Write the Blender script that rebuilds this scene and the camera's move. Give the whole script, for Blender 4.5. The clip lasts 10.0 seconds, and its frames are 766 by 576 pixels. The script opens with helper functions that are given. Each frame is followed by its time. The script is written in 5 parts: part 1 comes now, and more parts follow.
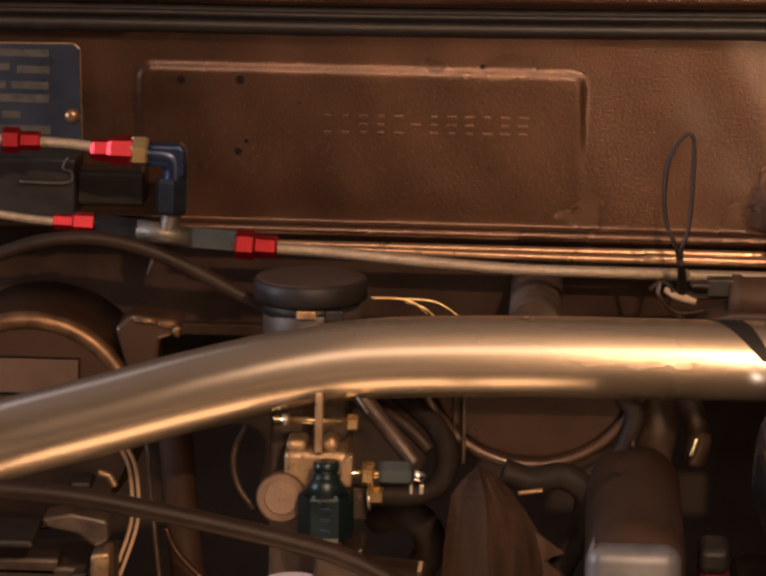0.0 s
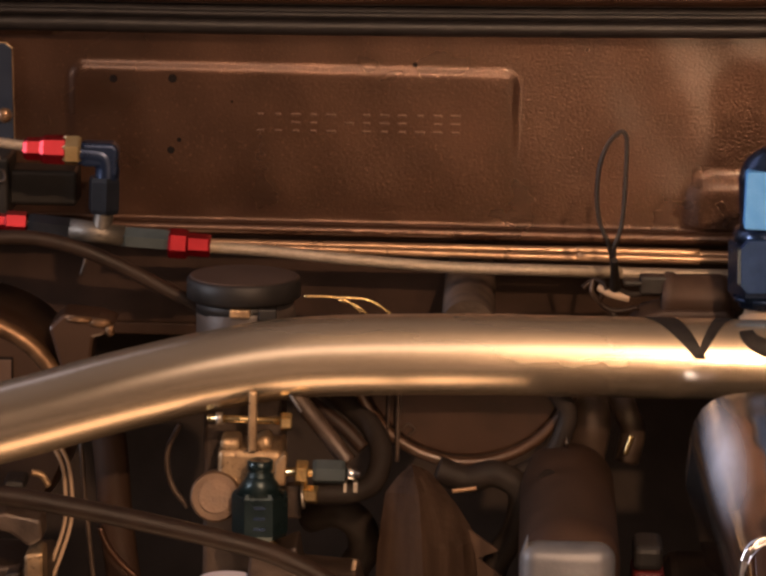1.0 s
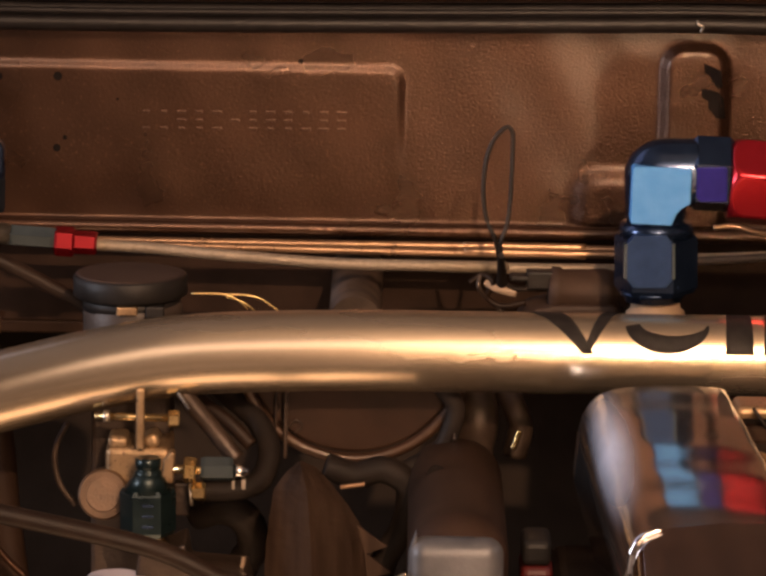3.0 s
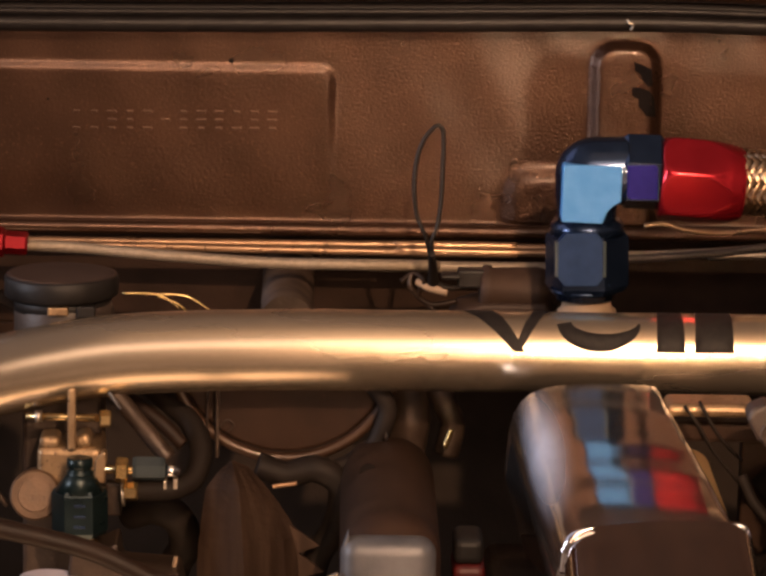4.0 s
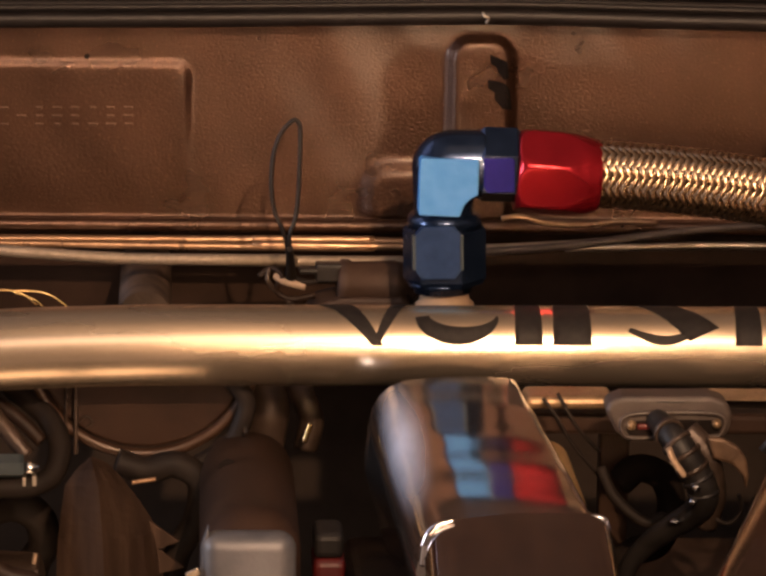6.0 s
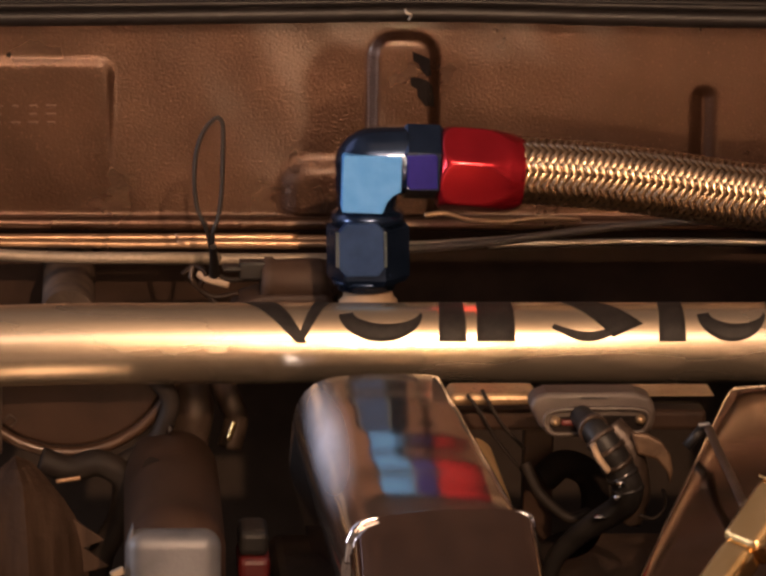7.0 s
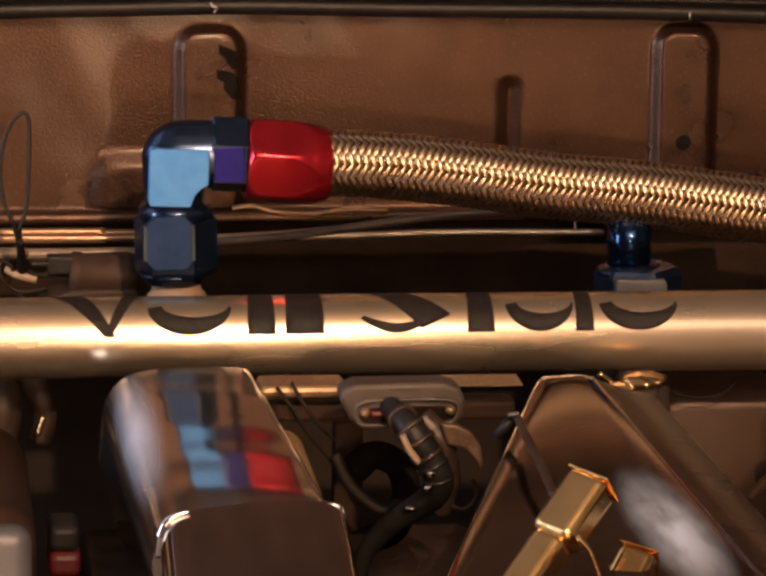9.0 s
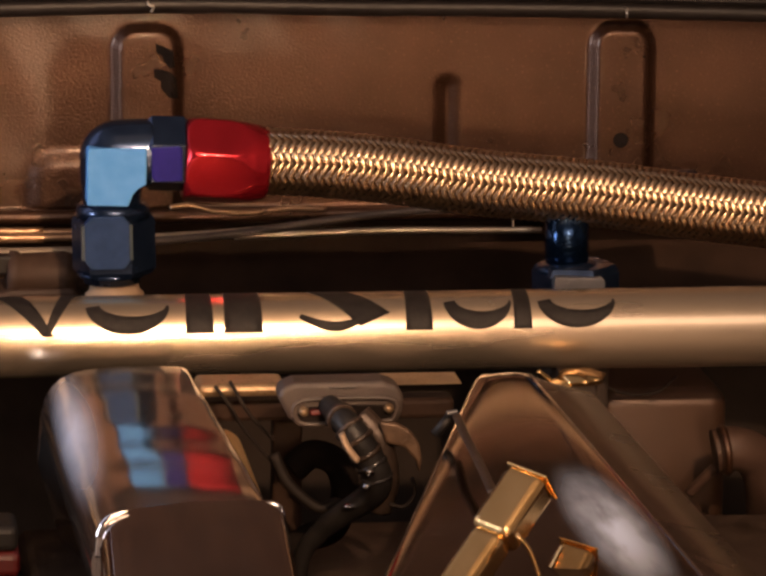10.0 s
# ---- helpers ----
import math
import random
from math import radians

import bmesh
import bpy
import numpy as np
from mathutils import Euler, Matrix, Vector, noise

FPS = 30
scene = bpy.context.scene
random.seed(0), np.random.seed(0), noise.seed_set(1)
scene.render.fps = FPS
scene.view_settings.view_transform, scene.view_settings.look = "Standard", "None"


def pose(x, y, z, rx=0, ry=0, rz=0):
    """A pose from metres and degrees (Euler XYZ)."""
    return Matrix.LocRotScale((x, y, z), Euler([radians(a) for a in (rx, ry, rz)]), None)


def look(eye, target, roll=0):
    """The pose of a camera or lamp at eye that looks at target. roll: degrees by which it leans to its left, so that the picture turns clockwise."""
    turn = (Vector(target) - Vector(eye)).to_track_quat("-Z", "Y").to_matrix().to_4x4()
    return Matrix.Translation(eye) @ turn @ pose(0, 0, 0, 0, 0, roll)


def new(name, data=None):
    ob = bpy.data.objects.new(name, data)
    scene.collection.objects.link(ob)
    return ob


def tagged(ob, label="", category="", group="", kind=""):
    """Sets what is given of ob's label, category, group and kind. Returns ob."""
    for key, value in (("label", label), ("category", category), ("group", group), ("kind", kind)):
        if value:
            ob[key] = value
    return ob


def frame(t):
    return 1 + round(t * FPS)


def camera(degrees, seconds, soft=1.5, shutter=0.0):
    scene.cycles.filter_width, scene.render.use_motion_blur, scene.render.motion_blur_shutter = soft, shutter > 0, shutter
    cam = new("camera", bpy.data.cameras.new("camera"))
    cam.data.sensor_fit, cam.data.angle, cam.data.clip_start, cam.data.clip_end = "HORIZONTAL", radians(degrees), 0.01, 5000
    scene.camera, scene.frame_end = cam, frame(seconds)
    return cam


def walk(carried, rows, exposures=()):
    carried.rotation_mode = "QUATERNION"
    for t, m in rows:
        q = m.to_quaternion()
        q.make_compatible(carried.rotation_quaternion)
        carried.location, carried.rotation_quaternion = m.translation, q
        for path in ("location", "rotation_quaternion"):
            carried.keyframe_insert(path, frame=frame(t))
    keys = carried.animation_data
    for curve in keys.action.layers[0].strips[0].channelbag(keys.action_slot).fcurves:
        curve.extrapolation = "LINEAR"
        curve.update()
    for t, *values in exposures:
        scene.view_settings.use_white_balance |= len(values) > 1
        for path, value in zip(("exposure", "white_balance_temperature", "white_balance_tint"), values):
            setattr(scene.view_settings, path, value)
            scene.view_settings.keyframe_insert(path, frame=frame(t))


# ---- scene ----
LENS = 9.9571
EYE = (0.0000, -2.0151, 1.2430)
# seconds, then the camera's turn in degrees: it pans on a tripod in front of the open engine bay
ROWS = [
    (0, 78.5302, -1.0486, 2.5769),
    (0.5, 78.5210, -1.0557, 1.9260),
    (1, 78.5243, -1.0442, 1.6888),
    (1.5, 78.5184, -1.0372, 1.3770),
    (2, 78.5113, -1.0290, 1.0475),
    (2.5, 78.5046, -1.0150, 0.6473),
    (4, 78.5056, -0.9733, -0.7418),
    (4.5, 78.5041, -0.9463, -1.1261),
    (5, 78.4986, -0.8917, -1.6186),
    (5.5, 78.4768, -0.8809, -2.1772),
    (7, 78.4402, -0.7944, -3.6843),
    (7.5, 78.4392, -0.7289, -4.4056),
    (8, 78.4141, -0.7216, -5.0383),
    (8.5, 78.3931, -0.6883, -5.6751),
    (9, 78.3746, -0.7169, -6.2478),
    (9.5, 78.3687, -0.6901, -6.6066),
    (10, 78.3649, -0.6621, -7.0818),
]
cam = camera(LENS, 10.0, soft=2.9)
walk(cam, [(t, pose(*EYE, rx, ry, rz)) for t, rx, ry, rz in ROWS], exposures=[(0.0, 0.0), (10.0, 0.0)])

# ---------------------------------------------------------------- light
world = bpy.data.worlds.new("garage_air")
scene.world = world
world.use_nodes = True
wbg = world.node_tree.nodes["Background"]
wbg.inputs["Color"].default_value = (0.55, 0.6, 0.8, 1)
wbg.inputs["Strength"].default_value = 0.03


def lamp(name, eye, target, size, watts, colour, size_y=None):
    data = bpy.data.lights.new(name, "AREA")
    data.energy, data.color, data.size = watts, colour, size
    if size_y:
        data.shape, data.size_y = "RECTANGLE", size_y
    ob = new(name, data)
    ob.matrix_world = look(eye, target)
    return ob


WARM = (1.0, 0.60, 0.345)
lamp("key_lamp", (0.32, -2.0, 1.82), (0.04, 0.0, 0.86), 0.03, 4.7, WARM).data.spread = radians(70)
lamp("camera_lamp", (0.20, -2.15, 1.24), (0.13, 0.0, 0.85), 0.20, 3.2, WARM, 0.14)
lamp("spot_lamp", (0.27, -2.10, 1.06), (0.17, -0.30, 0.80), 0.03, 0.20, WARM, 0.03).data.spread = radians(22)
lamp("overhead_lamp", (0.1, -1.05, 2.65), (0.1, -0.1, 0.85), 1.0, 1.6, WARM)
lamp("rear_window_light", (-1.4, 0.80, 1.95), (-0.25, -0.165, 0.80), 2.3, 13.0, (0.76, 0.76, 1.0), 1.5)
lamp("doorway_light", (-2.3, -0.9, 1.25), (0.0, -0.1, 0.90), 0.3, 30, (0.90, 0.90, 1.0), 1.0)
# broad unseen fill added to lift the dark parts of the bay
lamp("room_fill", (0.2, -2.6, 2.75), (0.1, -1.0, 0.3), 2.4, 70, (1.0, 0.72, 0.55))
# unseen lamp added below the brace to draw its golden lower streak
lamp("under_brace_fill", (-0.105, -0.31, 0.52), (-0.11, -0.165, 0.84), 0.22, 0.45, WARM, 0.13)
# unseen low lamp added in front to brighten the brace's lower half
lamp("low_front_fill", (0.28, -1.75, 0.66), (0.12, -0.165, 0.82), 0.22, 1.6, WARM, 0.14)


# ---------------------------------------------------------------- materials
def material(name, dark, light, rough=0.5, metal=0.0, scale=60.0, fine=900.0, bump=0.15, rough_var=0.12, spots=None, coat=0.0,
             stretch=(1, 1, 1), bump_dist=0.0006, gloss=0.5):
    m = bpy.data.materials.new(name)
    m.use_nodes = True
    nt = m.node_tree
    b = nt.nodes["Principled BSDF"]
    tc = nt.nodes.new("ShaderNodeTexCoord")
    mp = nt.nodes.new("ShaderNodeMapping")
    mp.inputs["Scale"].default_value = stretch
    nt.links.new(tc.outputs["Object"], mp.inputs["Vector"])
    n1 = nt.nodes.new("ShaderNodeTexNoise")
    n1.inputs["Scale"].default_value = scale
    n1.inputs["Detail"].default_value = 6
    n2 = nt.nodes.new("ShaderNodeTexNoise")
    n2.inputs["Scale"].default_value = fine
    n2.inputs["Detail"].default_value = 3
    nt.links.new(mp.outputs[0], n1.inputs["Vector"])
    nt.links.new(mp.outputs[0], n2.inputs["Vector"])
    ramp = nt.nodes.new("ShaderNodeValToRGB")
    ramp.color_ramp.elements[0].position, ramp.color_ramp.elements[1].position = 0.32, 0.68
    ramp.color_ramp.elements[0].color, ramp.color_ramp.elements[1].color = (*dark, 1), (*light, 1)
    nt.links.new(n1.outputs["Fac"], ramp.inputs["Fac"])
    colour = ramp.outputs["Color"]
    if spots:
        amount, spot_colour, spot_scale = spots
        n3 = nt.nodes.new("ShaderNodeTexNoise")
        n3.inputs["Scale"].default_value = spot_scale
        n3.inputs["Detail"].default_value = 4
        nt.links.new(mp.outputs[0], n3.inputs["Vector"])
        r3 = nt.nodes.new("ShaderNodeValToRGB")
        r3.color_ramp.elements[0].position, r3.color_ramp.elements[1].position = 1 - amount - 0.06, 1 - amount + 0.06
        nt.links.new(n3.outputs["Fac"], r3.inputs["Fac"])
        mix = nt.nodes.new("ShaderNodeMix")
        mix.data_type = "RGBA"
        mix.inputs[7].default_value = (*spot_colour, 1)
        nt.links.new(r3.outputs["Color"], mix.inputs[0])
        nt.links.new(colour, mix.inputs[6])
        colour = mix.outputs[2]
    nt.links.new(colour, b.inputs["Base Color"])
    b.inputs["Metallic"].default_value = metal
    mr = nt.nodes.new("ShaderNodeMapRange")
    mr.inputs["To Min"].default_value, mr.inputs["To Max"].default_value = max(0.02, rough - rough_var), min(1, rough + rough_var)
    nt.links.new(n1.outputs["Fac"], mr.inputs["Value"])
    nt.links.new(mr.outputs[0], b.inputs["Roughness"])
    if bump:
        bn = nt.nodes.new("ShaderNodeBump")
        bn.inputs["Strength"].default_value = bump
        bn.inputs["Distance"].default_value = bump_dist
        nt.links.new(n2.outputs["Fac"], bn.inputs["Height"])
        nt.links.new(bn.outputs[0], b.inputs["Normal"])
    b.inputs["Coat Weight"].default_value = coat
    b.inputs["Coat Roughness"].default_value = 0.15
    b.inputs["Specular IOR Level"].default_value = gloss
    return m


PAINT = material("gunmetal_brown_paint", (0.043, 0.0197, 0.0109), (0.073, 0.0342, 0.0189), 0.285, 0.70, 20, 920, 0.5, 0.06, (0.345, (0.100, 0.050, 0.0275), 680), 0.21, bump_dist=0.0011, gloss=0.6)
PAINT_SMOOTH = material("smooth_brown_paint", (0.040, 0.020, 0.0115), (0.066, 0.035, 0.0205), 0.42, 0.4, 14, 520, 0.10, 0.06, None, 0.25, bump_dist=0.0006)


def orange_peel(m, low, high):
    """The coarse relief of a thick respray, strong in the middle of the panel and fading to both ends."""
    nt = m.node_tree
    tc = nt.nodes.new("ShaderNodeTexCoord")
    sep = nt.nodes.new("ShaderNodeSeparateXYZ")
    nt.links.new(tc.outputs["Object"], sep.inputs[0])
    ramp = nt.nodes.new("ShaderNodeValToRGB")
    span = nt.nodes.new("ShaderNodeMapRange")
    span.inputs["From Min"].default_value, span.inputs["From Max"].default_value = -0.3, 0.5
    nt.links.new(sep.outputs["X"], span.inputs["Value"])
    ramp.color_ramp.interpolation = "EASE"
    ramp.color_ramp.elements[0].position, ramp.color_ramp.elements[1].position = 0.15, 1.0
    ramp.color_ramp.elements[0].color, ramp.color_ramp.elements[1].color = (0, 0, 0, 1), (0.55, 0.55, 0.55, 1)
    for at, v in ((0.34, 0.35), (0.42, 1.0), (0.58, 1.0), (0.72, 0.6)):
        e = ramp.color_ramp.elements.new(at)
        e.color = (v, v, v, 1)
    nt.links.new(span.outputs[0], ramp.inputs["Fac"])
    out = nt.nodes.new("ShaderNodeMapRange")
    out.inputs["To Min"].default_value, out.inputs["To Max"].default_value = low, high
    nt.links.new(ramp.outputs["Color"], out.inputs["Value"])
    nt.links.new(out.outputs[0], nt.nodes["Bump"].inputs["Strength"])


PAINT.node_tree.nodes["Principled BSDF"].inputs["Coat Roughness"].default_value = 0.11
orange_peel(PAINT, 0.12, 0.44)


def add_gloss(m, rough, share, colour):
    """A second, sharper reflection over a satin metal, as left by polishing."""
    nt = m.node_tree
    g = nt.nodes.new("ShaderNodeBsdfGlossy")
    g.inputs["Roughness"].default_value = rough
    g.inputs["Color"].default_value = (*colour, 1)
    mix = nt.nodes.new("ShaderNodeMixShader")
    mix.inputs[0].default_value = share
    nt.links.new(nt.nodes["Principled BSDF"].outputs[0], mix.inputs[1])
    nt.links.new(g.outputs[0], mix.inputs[2])
    nt.links.new(mix.outputs[0], nt.nodes["Material Output"].inputs["Surface"])


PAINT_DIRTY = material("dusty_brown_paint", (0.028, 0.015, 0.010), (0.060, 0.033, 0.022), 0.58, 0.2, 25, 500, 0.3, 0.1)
SEAL_RUBBER = material("black_seal_rubber", (0.008, 0.0062, 0.0056), (0.014, 0.011, 0.010), 0.42, 0, 120, 1500, 0.15, gloss=0.25)
RUBBER = material("black_rubber", (0.0097, 0.0072, 0.0060), (0.0175, 0.0130, 0.0109), 0.6, 0, 120, 1500, 0.15, gloss=0.14)
HOSE_RUBBER = material("dusty_black_rubber_hose", (0.0112, 0.0059, 0.0036), (0.0216, 0.0118, 0.0074), 0.5, 0, 60, 1500, 0.2, gloss=0.2)
BLACK_PLASTIC = material("black_plastic", (0.0078, 0.0068, 0.0065), (0.0143, 0.0123, 0.0117), 0.5, 0, 100, 1200, 0.15, gloss=0.28)
ALU = material("satin_aluminium", (0.345, 0.275, 0.200), (0.425, 0.345, 0.258), 0.27, 0.86, 25, 220, 0.12, 0.05, stretch=(0.25, 1, 1), bump_dist=0.0004)
add_gloss(ALU, 0.17, 0.13, (0.52, 0.43, 0.33))
# brushed along the tube, so that highlights spread round it
ALU_SHADER = ALU.node_tree.nodes["Principled BSDF"]
ALU_SHADER.inputs["Anisotropic"].default_value = 0.75
ROUND_TUBE = ALU.node_tree.nodes.new("ShaderNodeTangent")
ROUND_TUBE.direction_type, ROUND_TUBE.axis = "RADIAL", "X"
ALU.node_tree.links.new(ROUND_TUBE.outputs[0], ALU_SHADER.inputs["Tangent"])
CHROME = material("polished_chrome", (0.72, 0.71, 0.70), (0.80, 0.79, 0.78), 0.10, 1.0, 30, 240, 0.05, 0.04, bump_dist=0.0004)


CHROME_COVER = material("polished_cover_metal", (0.46, 0.43, 0.42), (0.54, 0.51, 0.50), 0.12, 0.97, 30, 160, 0.08, 0.04, bump_dist=0.0005)


CHROME_CAP = material("dark_polished_cap_metal", (0.6900, 0.6000, 0.5550), (0.8100, 0.7200, 0.6750), 0.08, 1.0, 30, 200, 0.07, 0.04, bump_dist=0.0004)


def painted_haze(base, centre, reach, haze, tint=(0.68, 0.76, 0.95), blotch=60, low=-0.5):
    """A copy of a polished metal with a dull haze round one place, its sheen painted in."""
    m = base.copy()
    m.name = base.name + "_with_haze"
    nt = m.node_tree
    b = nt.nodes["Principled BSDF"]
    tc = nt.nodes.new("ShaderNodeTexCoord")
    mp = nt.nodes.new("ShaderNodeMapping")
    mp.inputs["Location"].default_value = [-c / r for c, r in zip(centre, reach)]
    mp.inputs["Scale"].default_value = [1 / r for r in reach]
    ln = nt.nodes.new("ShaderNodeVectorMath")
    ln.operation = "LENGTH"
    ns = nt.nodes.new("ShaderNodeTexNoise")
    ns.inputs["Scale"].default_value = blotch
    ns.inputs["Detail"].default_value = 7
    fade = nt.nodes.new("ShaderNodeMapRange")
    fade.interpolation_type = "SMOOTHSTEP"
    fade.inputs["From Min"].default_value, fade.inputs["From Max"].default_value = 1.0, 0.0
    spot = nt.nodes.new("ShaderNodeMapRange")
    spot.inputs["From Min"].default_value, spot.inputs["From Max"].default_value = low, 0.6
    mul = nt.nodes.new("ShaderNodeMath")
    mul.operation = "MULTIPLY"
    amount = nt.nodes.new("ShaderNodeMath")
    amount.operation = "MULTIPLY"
    amount.inputs[1].default_value = haze
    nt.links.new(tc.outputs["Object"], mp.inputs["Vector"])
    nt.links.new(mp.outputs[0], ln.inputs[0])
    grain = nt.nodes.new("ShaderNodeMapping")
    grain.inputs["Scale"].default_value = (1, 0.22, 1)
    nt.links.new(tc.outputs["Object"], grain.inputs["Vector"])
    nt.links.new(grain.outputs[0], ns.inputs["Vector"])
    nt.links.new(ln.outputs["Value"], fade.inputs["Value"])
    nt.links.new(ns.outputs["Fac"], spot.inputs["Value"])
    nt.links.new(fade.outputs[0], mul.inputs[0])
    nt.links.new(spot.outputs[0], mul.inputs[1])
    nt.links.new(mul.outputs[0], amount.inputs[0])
    haze_b = nt.nodes.new("ShaderNodeBsdfPrincipled")
    haze_b.inputs["Base Color"].default_value = (*tint, 1)
    haze_b.inputs["Metallic"].default_value = 0.15
    haze_b.inputs["Roughness"].default_value = 0.48
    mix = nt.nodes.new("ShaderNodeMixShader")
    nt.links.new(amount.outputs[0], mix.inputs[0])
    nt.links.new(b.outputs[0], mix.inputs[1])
    nt.links.new(haze_b.outputs[0], mix.inputs[2])
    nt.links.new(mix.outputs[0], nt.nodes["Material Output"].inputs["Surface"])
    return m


CHROME_HAZE = material("hazed_polished_metal", (0.155, 0.100, 0.074), (0.225, 0.155, 0.12), 0.10, 1.0, 30, 300, 0.06, 0.05, bump_dist=0.0004)
BLUE = material("dark_blue_anodised", (0.011, 0.019, 0.046), (0.018, 0.030, 0.066), 0.28, 0.6, 90, 900, 0.05, 0.06)
NECK_BLUE = material("bright_blue_anodised", (0.007, 0.020, 0.055), (0.011, 0.028, 0.072), 0.14, 0.9, 90, 900, 0.05, 0.06)
BLUE_FLAT = material("matt_blue_anodised", (0.065, 0.25, 0.62), (0.095, 0.30, 0.68), 0.55, 0.2, 160, 1500, 0.2, 0.08, gloss=0.2)
BLUE_DARK = material("black_blue_anodised", (0.014, 0.028, 0.066), (0.024, 0.044, 0.095), 0.24, 0.8, 90, 900, 0.05, coat=0.3)
NUT_FACE = material("lit_blue_flat", (0.010, 0.028, 0.085), (0.018, 0.042, 0.11), 0.5, 0.3, 160, 1500, 0.2, 0.08, gloss=0.15)
VIOLET = material("violet_blue_anodised", (0.012, 0.010, 0.13), (0.020, 0.016, 0.18), 0.5, 0.2, 90, 900, 0.05, gloss=0.12)
GREEN = material("dark_green_anodised", (0.007, 0.015, 0.017), (0.013, 0.025, 0.027), 0.3, 0.5, 90, 900, 0.08)
RED = material("red_anodised", (0.36, 0.011, 0.020), (0.45, 0.016, 0.028), 0.24, 0.8, 70, 900, 0.05, 0.07, coat=0.2)
BRASS = material("worn_brass", (0.62, 0.42, 0.18), (0.82, 0.60, 0.30), 0.22, 0.95, 90, 700, 0.2, 0.08)
STEEL = material("zinc_steel", (0.42, 0.37, 0.31), (0.60, 0.54, 0.46), 0.38, 0.9, 90, 800, 0.2, 0.1)
CAST = material("cast_aluminium", (0.22, 0.142, 0.078), (0.36, 0.245, 0.140), 0.40, 0.65, 140, 700, 0.4, 0.1, (0.36, (0.085, 0.052, 0.03), 500))
CAST_DARK = material("oily_cast_metal", (0.030, 0.020, 0.015), (0.070, 0.047, 0.034), 0.42, 0.35, 80, 600, 0.5, 0.15)
CAST_BROWN = material("dusty_brown_casting", (0.075, 0.043, 0.024), (0.13, 0.078, 0.045), 0.5, 0.4, 140, 700, 0.4, 0.1)
PLUG_BROWN = material("dusty_brown_plug", (0.034, 0.020, 0.0145), (0.056, 0.034, 0.025), 0.6, 0, 60, 600, 0.2, gloss=0.25)
TEE_GREY = material("dull_grey_casting", (0.085, 0.075, 0.064), (0.16, 0.14, 0.12), 0.45, 0.7, 120, 700, 0.4)
PALE_PLASTIC = material("pale_lilac_plastic", (0.52, 0.47, 0.55), (0.62, 0.57, 0.64), 0.45, 0, 60, 700, 0.1)
COPPER = material("coated_pipe", (0.23, 0.135, 0.078), (0.33, 0.205, 0.125), 0.3, 0.7, 90, 700, 0.15, 0.1)
BRAID = material("stainless_braid_wire", (0.66, 0.47, 0.30), (0.80, 0.59, 0.39), 0.30, 1.0, 300, 1500, 0.1, 0.08)
LINE_BRAID = material("dull_line_braid", (0.24, 0.19, 0.14), (0.33, 0.265, 0.20), 0.5, 0.5, 400, 1600, 0.6, 0.1)
BRAID_CORE = material("hose_core_under_braid", (0.025, 0.017, 0.012), (0.045, 0.032, 0.022), 0.6, 0.3, 300, 900, 0.1)
GREY_PLASTIC = material("dusty_grey_plastic", (0.0360, 0.0255, 0.0203), (0.0615, 0.0442, 0.0353), 0.5, 0, 50, 800, 0.25)
TAN = material("faded_tan_plastic", (0.24, 0.165, 0.108), (0.36, 0.255, 0.170), 0.55, 0, 60, 700, 0.2)
LEATHERY = material("dusty_brown_heat_shield", (0.0328, 0.0179, 0.0117), (0.0718, 0.0429, 0.0281), 0.7, 0.1, 130, 500, 0.5, 0.1, stretch=(1, 1, 0.12), gloss=0.25)
GREY_METAL = material("brushed_grey_metal", (0.070, 0.070, 0.077), (0.115, 0.115, 0.125), 0.45, 0.3, 60, 600, 0.2)
PLATE = material("dark_blue_enamel", (0.010, 0.016, 0.030), (0.018, 0.026, 0.045), 0.3, 0.2, 60, 900, 0.05)
PALE_INK = material("pale_print", (0.030, 0.029, 0.030), (0.060, 0.057, 0.056), 0.5, 0.3, 200, 900, 0.05)
INK = material("black_paint", (0.018, 0.014, 0.012), (0.035, 0.028, 0.024), 0.6, 0, 300, 1500, 0.1)
RED_DARK = material("dark_red_anodised", (0.20, 0.005, 0.010), (0.27, 0.008, 0.014), 0.26, 0.7, 70, 900, 0.05, 0.07)
RED_PLASTIC = material("red_plastic", (0.060, 0.004, 0.004), (0.095, 0.007, 0.006), 0.5, 0, 60, 900, 0.1)
# Flat black for chips and border; also painted shade in holes and recesses.
FLAT_BLACK = material("flat_black", (0.0068, 0.0051, 0.0051), (0.0136, 0.0102, 0.0085), 0.9, 0, 60, 900, 0, gloss=0.05)
LABEL_PAPER = material("brown_stained_sticker", (0.072, 0.041, 0.027), (0.105, 0.062, 0.042), 0.45, 0, 40, 600, 0.1)
# Near-black that puts the bay's unlit depth into colour.
SHADE_BLACK = material("shade_black", (0.0276, 0.0207, 0.0168), (0.0413, 0.0313, 0.0260), 0.9, 0, 40, 400, 0.4, gloss=0.1)
FLANGE = material("dull_gold_plating", (0.42, 0.27, 0.12), (0.58, 0.39, 0.19), 0.42, 0.8, 60, 400, 0.15, 0.08, stretch=(1, 0.2, 1))
FACET = material("brown_satin_metal", (0.085, 0.052, 0.034), (0.13, 0.082, 0.056), 0.28, 0.85, 30, 300, 0.08, 0.06)
CHROME_WARM = material("warm_plated_metal", (0.66, 0.42, 0.17), (0.84, 0.56, 0.26), 0.20, 1.0, 60, 400, 0.12, 0.10, stretch=(1, 1, 0.3))
